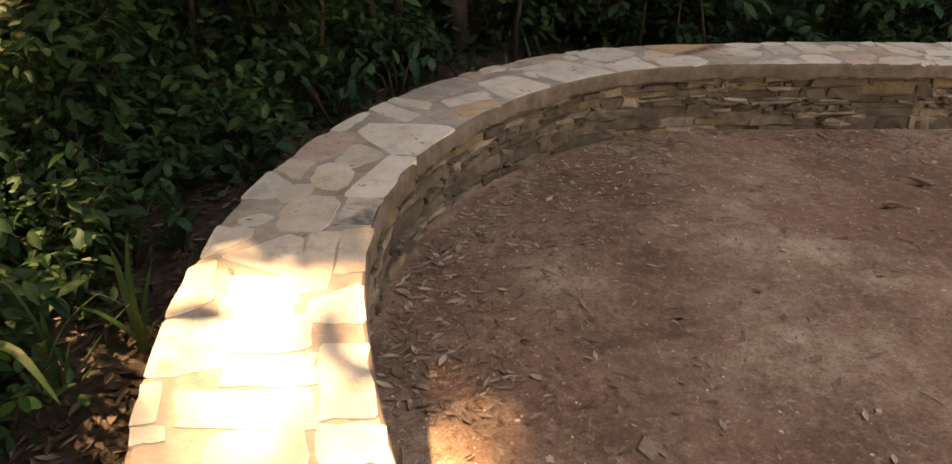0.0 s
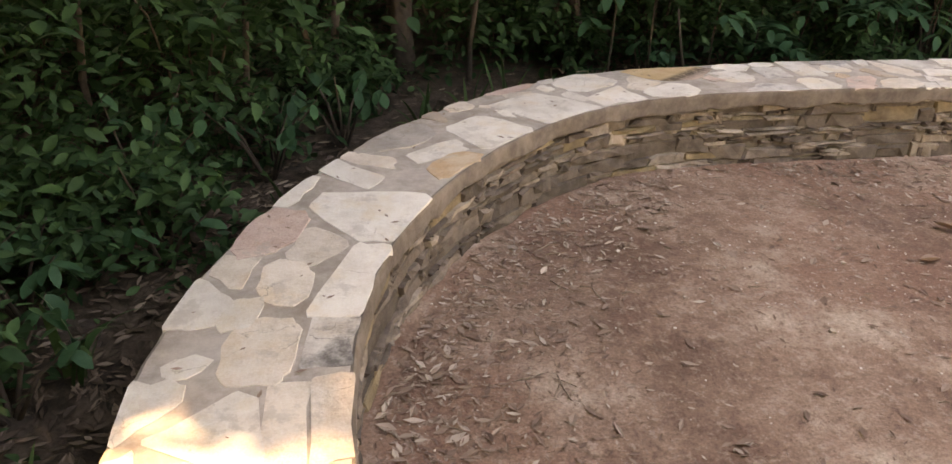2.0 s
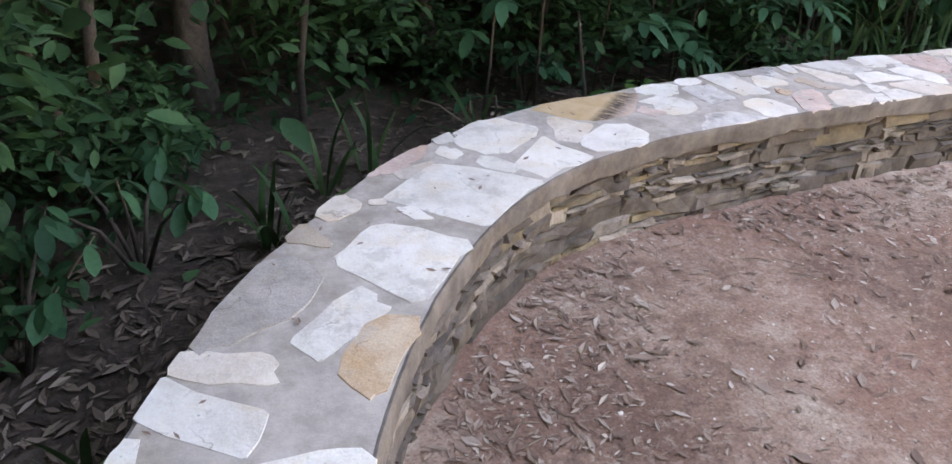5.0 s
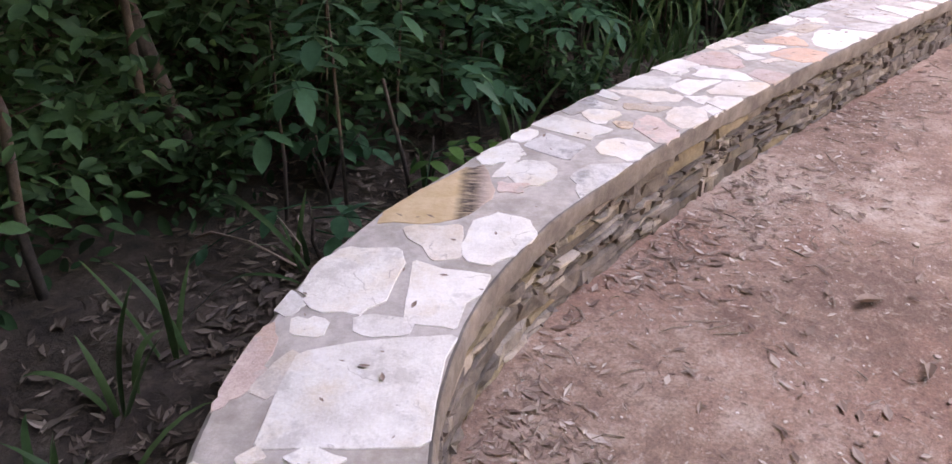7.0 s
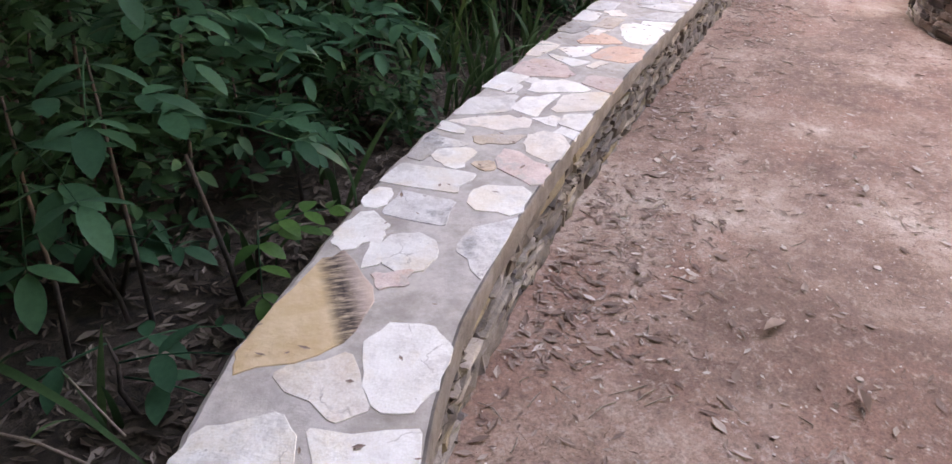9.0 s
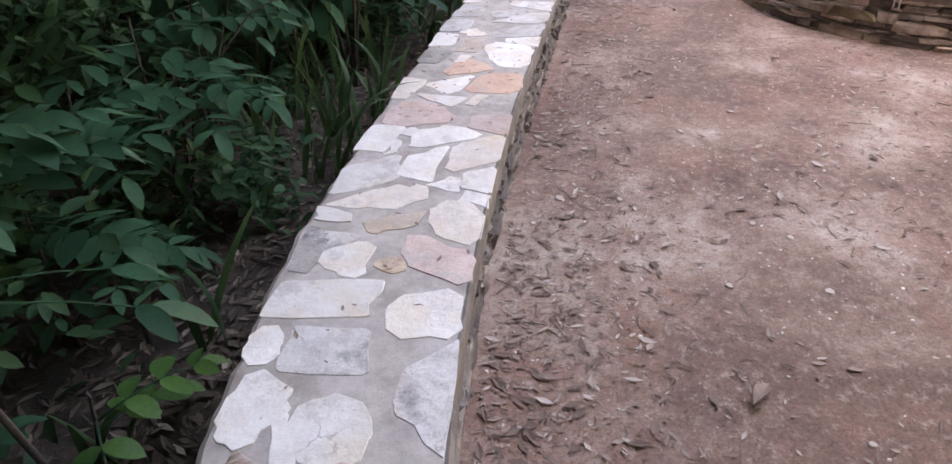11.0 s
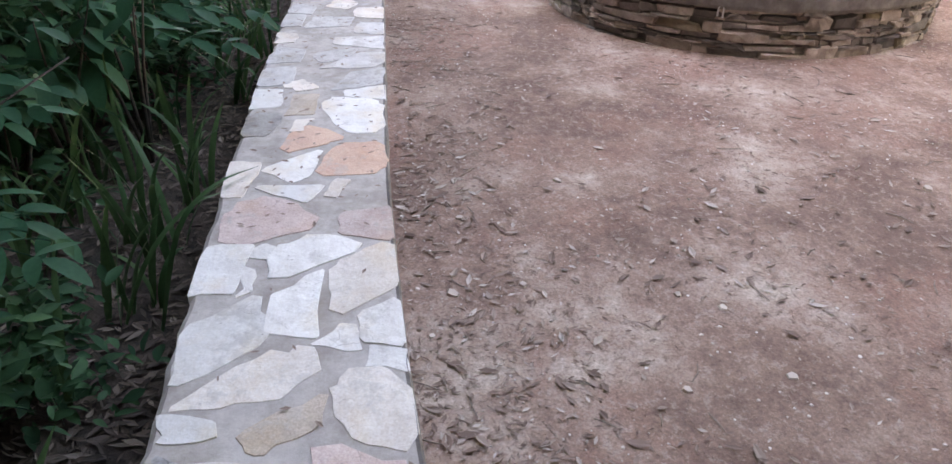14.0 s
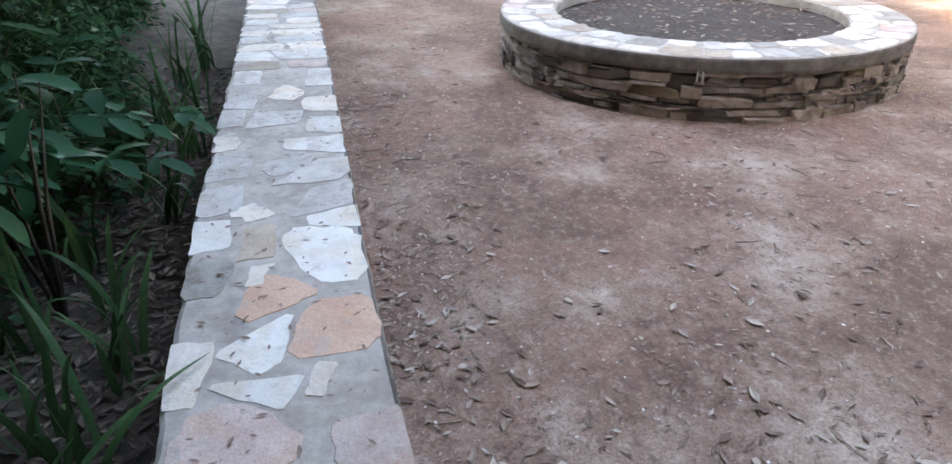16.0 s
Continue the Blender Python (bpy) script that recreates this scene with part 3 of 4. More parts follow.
def tree_maker(name, trunk, radius, height, crown_r, crown_low, count, leaf, label, keep=None):
    """A forest tree: leaning tapered trunk, limbs, and a ragged crown of leaf sprays."""
    ob = empty(name, pose(0, 0, 0), label, "tree", "trees round the place")
    lean = Vector((rnd.uniform(-0.06, 0.06), rnd.uniform(-0.06, 0.06), 1))
    pts = [lean * (height * t) + Vector((rnd.gauss(0, 0.05), rnd.gauss(0, 0.05), 0)) * (t > 0) for t in (-0.03, 0.1, 0.25, 0.45, 0.7, 1.0)]
    v, f = tube(pts, [radius * k for k in (1.25, 1.0, 0.9, 0.75, 0.5, 0.15)], 10)
    part("trunk", mesh("trunk", v, f, BARK, True), ob)
    sprays = []
    for k in range(int(14 + crown_r * 6)):
        t = rnd.uniform(crown_low, 1.0)
        a, r = rnd.uniform(0, 6.28), crown_r * math.sqrt(rnd.random())
        c = lean * (height * t) + Vector((math.cos(a) * r, math.sin(a) * r, rnd.uniform(-0.2, 0.6)))
        b = lean * (height * max(0.3, t - 0.2))
        v, f = tube([b, b.lerp(c, 0.5) + Vector((0, 0, 0.12 * r)), c], (radius * 0.32, radius * 0.2, 0.006), 6)
        part("limb", mesh("limb", v, f, BARK, True), ob)
        sprays.append((c, rnd.uniform(0.35, 0.75)))
    def inside():
        while True:
            c, s = rnd.choice(sprays)
            p = c + Vector((rnd.gauss(0, s), rnd.gauss(0, s), rnd.gauss(0, s * 0.55)))
            if keep is None or keep(p):
                return p
    part("crown", foliage(count, inside, leaf, LEAF, "crown"), ob)
    return ob


# gaps in the crowns through which the sun comes down: x, y, radius on the ground
GAPS = ((-1.95, 2.6, 0.28), (-2.25, 3.3, 0.26), (-2.7, 4.1, 0.2), (-1.6, 2.0, 0.15), (-1.45, 1.75, 0.22), (-0.45, 1.1, 0.7), (-0.6, 1.6, 0.55), (-0.85, 1.95, 0.22), (-0.5, 2.1, 0.25), (-0.85, 2.15, 0.22), (-0.38, 2.42, 0.1), (-0.15, 0.6, 0.5))


def shaded(p, x, y):
    """False where a leaf would stand in one of the gaps, seen from the sun."""
    q = Vector((x, y, 0)) + p
    g = q - TO_SUN * ((q.z - 0.4) / TO_SUN.z)
    if rnd.random() < 0.012:
        return True
    return not any((g.x - a) ** 2 + (g.y - b) ** 2 < (c + 0.34) ** 2 for a, b, c in GAPS)


def build_trees():
    spots = [(-3.0, 2.6), (-1.2, 2.3), (0.5, 2.6), (2.0, 2.9), (3.5, 3.1), (5.2, 3.1), (7.0, 2.7), (8.6, 2.4), (10.2, 2.6), (12.0, 2.5), (13.8, 2.6), (15.6, 2.6),
             (-2.4, 5.4), (0.2, 5.6), (2.2, 5.8), (4.4, 6.0), (6.4, 5.0), (8.6, 4.9), (10.8, 5.0), (13.4, 5.0), (15.8, 5.0), (3.0, 4.4), (4.7, 4.3), (6.0, 4.3), (6.2, 7.4), (2.8, 7.4), (7.4, 4.4), (1.2, 8.4), (4.4, 8.8), (8.0, 7.6), (11.4, 7.6)]
    for k, (s, d) in enumerate(spots):
        x, y, z = off_wall(s, d)
        tall = rnd.uniform(12.0, 15.0)
        ob = tree_maker("forest_tree", 0, rnd.uniform(0.05, 0.09), tall, 2.6, 0.22, 5200, 0.42, "slender forest tree with dark bark and dense crown",
                        lambda p, x=x, y=y: shaded(p, x, y) and p.z > 2.7)
        ob.matrix_basis = pose(x, y, z)
    # taller trees, their crowns out of view, added to shade the soil near the planter
    for x, y, tall in ((-3.4, 8.2, 19), (-1.6, 9.6, 19), (0.4, 9.4, 18), (2.2, 9.9, 19), (-0.4, 11.8, 21), (4.0, 9.6, 18), (1.6, 12.4, 21), (-3.6, 11.6, 21)):
        ob = tree_maker("forest_tree", 0, rnd.uniform(0.1, 0.14), tall, 3.0, 0.45, 5200, 0.46, "tall forest tree with dark bark, its unseen high crown added to block sun", lambda p, x=x, y=y: shaded(p, x, y))
        ob.matrix_basis = pose(x, y, 0.1)
    # young trees added to darken the shrubs below; crowns stay above the view
    for k, s in enumerate((2.4, 3.6, 4.4, 5.1, 5.8, 6.5, 7.6, 9.0, 10.4, 11.8, 13.2)):
        x, y, z = off_wall(s, 1.5 + 0.4 * (k % 2))
        ob = tree_maker("understorey_tree", 0, 0.022, 4.2, 1.2, 0.55, 1500, 0.3, "thin young tree, its low leafy crown added out of view for shade",
                        lambda p, x=x, y=y: shaded(p, x, y) and p.z > 2.7)
        ob.matrix_basis = pose(x, y, z)
    # unseen trees, added round the open ground to cut down the side light
    kinds = [tree_maker("shade_tree", 0, 0.15, 10.0, 2.9, 0.14, 4200, 0.48, "tall broad-crowned tree, unseen, added to block side light and sun") for _ in range(3)]
    for k in range(19):
        a = radians(-196 + 214 * k / 18)
        r = 11.0 + 1.6 * (k % 2)
        m = pose(5.0 + r * 1.1 * math.cos(a), 0.5 + r * math.sin(a), 0, 0, 0, 67 * k)
        if k < 3:
            kinds[k].matrix_basis = m
        else:
            copy_thing(kinds[k % 3], m)
    # more unseen copies, added to keep the sun off the far forest floor
    for k in range(9):
        x, y, z = off_wall(-4.5 + 1.6 * k, 11.5 + 1.5 * (k % 2))
        copy_thing(kinds[k % 3], pose(x, y, z, 0, 0, 40 * k))


build_trees()


def bare_trunk(x, y, radius, height, lean_x, lean_y):
    """A slim bare trunk, its crown lost in the leaves overhead."""
    ob = empty("young_tree", pose(x, y, 0.06), "slim leaning tree with pale grey-brown bark", "tree", "young trees behind the wall")
    pts = [Vector((lean_x * t + rnd.gauss(0, 0.035) * (t > 0), lean_y * t + rnd.gauss(0, 0.035) * (t > 0), height * t)) for t in (-0.05, 0.12, 0.3, 0.5, 0.75, 1.0)]
    v, f = tube(pts, [radius * q for q in (1.3, 1.05, 1.0, 0.9, 0.75, 0.5)], 9)
    part("trunk", mesh("trunk", v, f, BARK_PALE, True), ob)
    top = pts[-1]
    part("crown", foliage(420, lambda: top + Vector((rnd.gauss(0, 0.5), rnd.gauss(0, 0.5), rnd.gauss(0.2, 0.35))), 0.16, LEAF, "crown"), ob)


BARK_PALE = plain_material("pale_grey_bark", (0.03, 0.024, 0.02), (0.085, 0.068, 0.056), 26, 0.9, 0.8)
for x, y, r, hgt, lx, ly in ((1.37, 7.30, 0.045, 3.0, -0.56, 0.62), (0.34, 6.72, 0.02, 2.8, 0.02, 0.05), (-0.15, 7.0, 0.085, 3.2, -0.1, 0.1), (0.75, 7.9, 0.05, 3.2, 0.1, 0.1), (2.3, 7.8, 0.04, 3.0, 0.2, 0.1), (-0.7, 6.4, 0.03, 3.0, 0.1, 0.2), (-1.2, 5.6, 0.02, 2.8, 0.2, 0.1)):
    bare_trunk(x, y, r, hgt, lx, ly)

# near plants along the back of the wall
for x, y, hgt, n in ((-0.07, 5.57, 0.5, 8), (0.52, 6.08, 0.55, 4), (0.25, 5.93, 0.5, 5), (3.04, 6.5, 0.62, 4), (4.2, 6.6, 0.7, 4), (4.15, 6.31, 0.75, 5), (4.67, 6.22, 0.65, 4), (4.55, 6.3, 0.7, 4), (-0.04, 5.45, 0.5, 5), (-0.83, 4.5, 0.4, 5), (3.6, 6.35, 0.55, 3),
                     (2.2, 6.35, 0.4, 4), (1.2, 6.2, 0.4, 4), (2.75, 6.28, 0.55, 3), (5.0, 6.15, 0.6, 5), (5.3, 6.5, 0.75, 6), (4.9, 6.7, 0.8, 5)):
    strap_clump(x, y, hgt, n, 1.2)
for s, d, hgt, n in ((10.3, 0.6, 0.8, 7), (10.7, 0.25, 0.65, 8), (11.2, 0.5, 0.8, 8), (11.7, 0.25, 0.7, 8), (12.2, 0.5, 0.8, 8), (12.7, 0.3, 0.7, 8), (13.3, 0.5, 0.8, 8), (14.0, 0.35, 0.75, 8),
                     (8.5, 0.3, 0.55, 5), (9.0, 0.5, 0.6, 5), (9.4, 0.25, 0.5, 5), (9.8, 0.4, 0.6, 6), (8.8, 0.8, 0.7, 6), (9.6, 0.8, 0.7, 6), (10.1, 1.0, 0.8, 7), (10.9, 0.95, 0.8, 7), (11.8, 1.0, 0.8, 7), (12.8, 0.9, 0.8, 7), (14.8, 0.5, 0.8, 8)):
    x, y, z = off_wall(s, d)
    strap_clump(x, y, hgt, n, 1.2)


def ribbon(points, width):
    """A long limp leaf through the points, folded along its middle and narrowing to its tip."""
    pts = [Vector(p) for p in points]
    fine = []
    for k in range(len(pts) - 1):
        a, b, c, d = pts[max(k - 1, 0)], pts[k], pts[k + 1], pts[min(k + 2, len(pts) - 1)]
        for t in (0.0, 0.25, 0.5, 0.75):
            fine.append(0.5 * (2 * b + (c - a) * t + (2 * a - 5 * b + 4 * c - d) * t * t + (3 * b - a - 3 * c + d) * t ** 3))
    fine.append(pts[-1])
    verts, faces, n = [], [], len(fine)
    for k, p in enumerate(fine):
        way = (fine[min(k + 1, n - 1)] - fine[max(k - 1, 0)]).normalized()
        side = way.cross(Vector((0, 0, 1)))
        side = side.normalized() if side.length > 0.05 else Vector((1, 0, 0))
        h = width / 2 * min(1, 0.6 + 2 * k / n) * (1 - (k / (n - 1)) ** 3)
        verts += [p - side * h + Vector((0, 0, 0.2 * h)), p, p + side * h + Vector((0, 0, 0.2 * h))]
        if k:
            a = 3 * (k - 1)
            faces += [(a, a + 1, a + 4, a + 3), (a + 1, a + 2, a + 5, a + 4)]
    return verts, faces


def lone_blade(points, width, label):
    base = Vector(points[0])
    ob = empty("strap_leaf", Matrix.Translation(base), label, "plant", "single strap leaves behind the wall")
    part("blade", mesh("blade", *ribbon([Vector(p) - base for p in points], width), BLADE, True), ob)


lone_blade(((4.05, 6.14, 0.06), (4.16, 6.04, 0.42), (4.3, 5.91, 0.535), (4.5, 5.755, 0.515)), 0.03, "long dark strap leaf bent over onto the coping")
lone_blade(((1.15, 6.95, 0.1), (1.1, 6.55, 0.36), (1.06, 6.15, 0.38), (1.03, 5.82, 0.28)), 0.035, "long green strap leaf arching low above the leaf mould")
lone_blade(((0.7, 6.25, 0.08), (0.78, 6.0, 0.33), (0.85, 5.8, 0.4), (0.92, 5.66, 0.36)), 0.025, "thin strap leaf leaning towards the wall")
lone_blade(((-1.75, 2.05, 0.1), (-1.62, 1.95, 0.45), (-1.42, 1.85, 0.52), (-1.24, 1.72, 0.42)), 0.045, "glossy bright green strap leaf drooping beside the wall")


def dry_stem(points, radius, label, mat=TWIG):
    base = Vector(points[0])
    v, f = tube([Vector(p) - base for p in points], [radius * q for q in np.linspace(1.15, 0.7, len(points))], 7)
    ob = new("dry_stem", mesh("dry_stem", v, f, mat, True))
    ob.matrix_basis = Matrix.Translation(base)
    tagged(ob, label, "stem", "dry stems behind the wall")


dry_stem(((1.02, 6.75, 0.1), (0.93, 6.4, 0.31), (0.9, 6.05, 0.42), (0.85, 5.68, 0.5)), 0.006, "pale dry stem leaning against the outer edge of the wall")
dry_stem(((1.3, 6.55, 0.1), (1.19, 6.3, 0.32), (0.98, 5.83, 0.46)), 0.004, "thin dry stem leaning towards the wall")
dry_stem(((1.97, 6.27, 0.03), (1.93, 6.28, 0.3), (1.86, 6.28, 0.58), (1.82, 6.29, 0.78)), 0.011, "broken upright grey stem among the saplings", BARK_PALE)
dry_stem(((4.0, 6.9, 0.1), (3.9, 6.75, 0.6), (4.1, 6.5, 0.95), (4.3, 6.3, 1.05)), 0.005, "thin bare twig reaching over the leaves", BARK_PALE)

pinnate_plant(3.05, 6.85, 0.8, 4, 0.15, -95, LEAFLETS, 5, 0.75)
pinnate_plant(2.7, 6.75, 0.62, 4, 0.16, -70, LEAFLETS, 5, 0.7)
pinnate_plant(3.6, 6.65, 0.78, 4, 0.15, -110, LEAFLETS, 4, 0.6)
pinnate_plant(3.8, 6.9, 0.95, 5, 0.16, -110, LEAFLETS, 4, 0.6)
pinnate_plant(4.2, 6.85, 1.0, 5, 0.15, -120)
pinnate_plant(2.75, 6.5, 0.5, 3, 0.11, -90, LEAFLETS, 3, 0.6)
pinnate_plant(2.12, 6.3, 0.36, 3, 0.11, -100, YOUNG, 3, 0.6)
pinnate_plant(1.72, 6.5, 1.08, 4, 0.19, -80, LEAFLETS, 2, 0.7)
pinnate_plant(1.42, 6.6, 1.0, 4, 0.18, -80, LEAFLETS, 2, 0.6)
pinnate_plant(1.95, 6.95, 1.4, 5, 0.17, -90, LEAFLETS, 3, 0.45)
pinnate_plant(2.35, 6.8, 1.1, 5, 0.15, -90, LEAFLETS, 4, 0.45)
for s, d, hgt, leaves in ((5.75, 0.4, 0.3, 4), (6.1, 0.75, 0.4, 4)):
    x, y, z = off_wall(s, d)
    pinnate_plant(x, y, hgt, leaves, 0.14, None, LEAFLETS, 2, 0.5)
pinnate_plant(6.75, 6.5, 0.75, 6, 0.21, -110, LEAFLETS, 2, 0.6)
pinnate_plant(6.3, 6.55, 0.7, 5, 0.2, -100, LEAFLETS, 3, 0.6)
broad_shrub(4.4, 6.95, 1.1, 0.4, 30, 0.22)
broad_shrub(5.35, 6.75, 0.95, 0.4, 46, 0.25)
broad_shrub(5.6, 6.45, 0.95, 0.3, 14, 0.27)
broad_shrub(6.3, 6.8, 0.9, 0.4, 30, 0.24)
broad_shrub(5.0, 6.9, 0.6, 0.35, 22, 0.2)
broad_shrub(-2.1, 3.6, 0.6, 0.45, 60, 0.13)
broad_shrub(-1.95, 2.9, 0.55, 0.4, 60, 0.12)
broad_shrub(-2.35, 4.3, 0.75, 0.45, 50, 0.13)
broad_shrub(-2.5, 3.2, 0.85, 0.45, 56, 0.13)
broad_shrub(-1.8, 2.35, 0.45, 0.35, 50, 0.12, BROAD + YOUNG)
broad_shrub(-1.65, 1.8, 0.4, 0.28, 34, 0.1, YOUNG, "low shrub with glossy bright green leaves behind the wall")
broad_shrub(-1.0, 5.0, 0.5, 0.4, 50, 0.13)
broad_shrub(-0.6, 5.5, 0.55, 0.4, 46, 0.14)
broad_shrub(-1.6, 4.6, 0.6, 0.45, 50, 0.13)
for s, d, hgt, leaves, size in ((1.7, 0.75, 0.4, 34, 0.12), (2.2, 0.6, 0.4, 34, 0.13), (2.6, 0.9, 0.5, 40, 0.14), (3.0, 0.6, 0.35, 30, 0.12), (3.3, 1.1, 0.5, 36, 0.15), (3.9, 0.9, 0.35, 24, 0.12), (1.3, 0.6, 0.3, 30, 0.1), (0.9, 0.9, 0.4, 36, 0.12), (4.6, 1.1, 0.4, 24, 0.14), (6.2, 0.9, 0.4, 22, 0.16)):
    x, y, z = off_wall(s, d)
    broad_shrub(x, y, hgt, 0.35, leaves, size)
strap_clump(-1.55, 2.15, 0.6, 9, 2.2, 200)
strap_clump(-1.35, 2.5, 0.5, 6, 1.8)
strap_clump(-1.5, 3.3, 0.55, 7, 1.8)

# ---- loose things on the ground ----
def flat_leaf(x, y, z, size, width, turn, curl):
    """A fallen leaf lying down, slightly curled."""
    m = pose(x, y, z, rnd.uniform(-7, 7), rnd.uniform(-7, 7), turn) @ Matrix.Scale(size, 4)
    c = curl * 0.6
    base = [Vector((0, -0.5, 0.04)), Vector((-width / 2, -0.05, c)), Vector((0, -0.02, 0.0)), Vector((width / 2, -0.05, c)), Vector((-width / 3, 0.25, c)), Vector((0, 0.26, 0.02)), Vector((width / 3, 0.25, c)), Vector((0, 0.55, 0.08))]
    return [m @ b for b in base], [(0, 2, 1), (0, 3, 2), (1, 2, 5, 4), (2, 3, 6, 5), (4, 5, 7), (5, 6, 7)]


def chip_shape(x, y, z, size, turn):
    m = pose(x, y, z, rnd.uniform(-12, 12), rnd.uniform(-12, 12), turn) @ Matrix.Scale(size, 4)
    n = rnd.choice((4, 5, 6))
    ring = [(math.cos(6.283 * k / n) * rnd.uniform(0.35, 0.6), math.sin(6.283 * k / n) * rnd.uniform(0.3, 0.5)) for k in range(n)]
    top = rnd.uniform(0.06, 0.18)
    verts = [m @ Vector((a, b, -0.1)) for a, b in ring] + [m @ Vector((a * 0.75, b * 0.75, top)) for a, b in ring]
    return verts, [tuple(range(n, 2 * n))] + [(k, (k + 1) % n, n + (k + 1) % n, n + k) for k in range(n)]


def open_ground(near=False):
    """A place on the open soil inside the wall."""
    while True:
        if rnd.random() < (0.32 if near else 0.15):
            s = rnd.uniform(0, 13)
            x, y, _ = along(s, -half_width(s) - 0.03 - abs(rnd.gauss(0, 0.35)))
        else:
            x, y = rnd.uniform(-0.6, 12), rnd.uniform(-0.5, 5.3)
        i = int(np.argmin((_x - x) ** 2 + (_y - y) ** 2))
        side = -(x - _x[i]) * math.sin(_h[i]) + (y - _y[i]) * math.cos(_h[i])
        if side < -half_width(_s[i]) - 0.02 and (x - PX) ** 2 + (y - PY) ** 2 > (PR + 0.03) ** 2:
            return x, y, ground_height(x, y)


def scatter(name, label, category, lots, mat):
    tagged(new(name, mesh(name, *join_fast(lots), mat)), label, category, kind="stuff")


def join_fast(lots):
    verts, faces = [], []
    for v, f in lots:
        k = len(verts)
        verts.extend(v)
        faces.extend([tuple(i + k for i in q) for q in f])
    return verts, faces


def build_litter():
    lots = []
    for k in range(16000):
        x, y, z = open_ground(True)
        if noise.noise((x * 0.9, y * 0.9, 20)) < -0.1 and rnd.random() < 0.75:
            continue
        size = rnd.uniform(0.045, 0.085) if rnd.random() < 0.16 else rnd.uniform(0.016, 0.045)
        lots.append(flat_leaf(x, y, z + 0.007, size, rnd.uniform(0.2, 0.5), rnd.uniform(0, 360), rnd.uniform(0.03, 0.17)))
    scatter("fallen_leaves", "dry brown narrow leaves strewn over the soil", "leaves", lots, DRY)
    lots = []
    for k in range(3600):
        x, y, z = open_ground()
        if noise.noise((x * 0.8, y * 0.8, 40)) < -0.05 and rnd.random() < 0.6:
            continue
        lots.append(chip_shape(x, y, z, (abs(rnd.gauss(0, 0.009)) + 0.006) * (1.8 if rnd.random() < 0.06 else 1), rnd.uniform(0, 360)))
    scatter("stone_chips", "small pale stone chips and grit on the soil", "gravel", lots, CHIP)
    lots = []
    for k in range(260):
        x, y, z = open_ground(True)
        a, n = rnd.uniform(0, 6.28), rnd.uniform(0.04, 0.17)
        d = Vector((math.cos(a), math.sin(a), 0))
        w = Vector((-d.y, d.x, 0)) * rnd.uniform(-0.15, 0.15) * n
        p = Vector((x, y, z + 0.006))
        lots.append(tube([p - d * n / 2, p + w + Vector((0, 0, 0.004)), p + d * n / 2], (0.003, 0.0035, 0.002), 4))
    scatter("twigs", "dry brown twigs strewn over the soil", "twigs", lots, TWIG)
    lots = []
    for k in range(12000):
        s, d = rnd.uniform(-0.5, 14), abs(rnd.gauss(0, 0.75)) + 0.02
        x, y, z = off_wall(s, d)
        z = 0.05 + 0.05 * noise.noise((x * 1.3, y * 1.3, 7)) + 0.02 * noise.noise((x * 6, y * 6, 2)) + 0.04 * d
        lots.append(flat_leaf(x, y, z + 0.012, rnd.uniform(0.03, 0.095), rnd.uniform(0.22, 0.45), rnd.uniform(0, 360), rnd.uniform(0.04, 0.22)))
    scatter("leaf_litter", "dry brown leaves lying thick behind the wall", "leaves", lots, MOULD_LEAF)
    lots = []
    for k in range(420):
        a, r = rnd.uniform(0, 6.28), (PR - PW) * math.sqrt(rnd.random()) * 0.97
        x, y = PX + r * math.cos(a), PY + r * math.sin(a)
        lots.append(flat_leaf(x, y, 0.42 + 0.05 * (1 - r / 1.34), rnd.uniform(0.04, 0.1), rnd.uniform(0.3, 0.5), rnd.uniform(0, 360), 0.12))
    scatter("planter_litter", "dead grey-brown leaves on the planter soil", "leaves", lots, DRY)


build_litter()


def single(name, lot, mat, label, category, group=""):
    """One loose piece of its own, with its origin at its middle."""
    c = sum((Vector(v) for v in lot[0]), Vector()) / len(lot[0])
    ob = new(name, mesh(name, [Vector(v) - c for v in lot[0]], lot[1], mat))
    ob.matrix_basis = Matrix.Translation(c)
    return tagged(ob, label, category, group)


for x, y, size, turn in ((3.48, 4.26, 0.05, 20), (4.84, 4.87, 0.05, 80), (4.05, 4.05, 0.05, 10), (3.49, 3.84, 0.06, 50), (3.93, 3.90, 0.055, 130), (4.2, 5.0, 0.07, 30), (4.22, 4.69, 0.05, 60), (4.79, 2.26, 0.07, 0),
                         (5.17, 4.27, 0.06, 15), (2.0, 4.0, 0.035, 40), (1.62, 3.42, 0.045, 0), (2.6, 3.95, 0.04, 70), (1.55, 2.2, 0.05, 30), (0.75, 4.12, 0.035, 60)):
    single("stone_chip", chip_shape(x, y, ground_height(x, y) + 0.004, size, turn), CHIP, "angular white stone chip lying on the soil", "stone", "white chips on the soil")
single("flat_stone", chip_shape(0.62, 4.32, ground_height(0.62, 4.32) - 0.03, 0.16, 20), TAWNY_SLAB, "flat grey-brown stone half sunk in the soil", "stone")
single("curled_leaf", flat_leaf(2.78, 4.27, 0.02, 0.17, 0.35, 60, 0.3), DRY, "large curled dry brown leaf on the soil", "leaf", "large dry leaves")
single("curled_leaf", flat_leaf(1.10, 4.40, 0.015, 0.13, 0.3, 70, 0.12), DRY, "long pale dry leaf on the soil", "leaf", "large dry leaves")
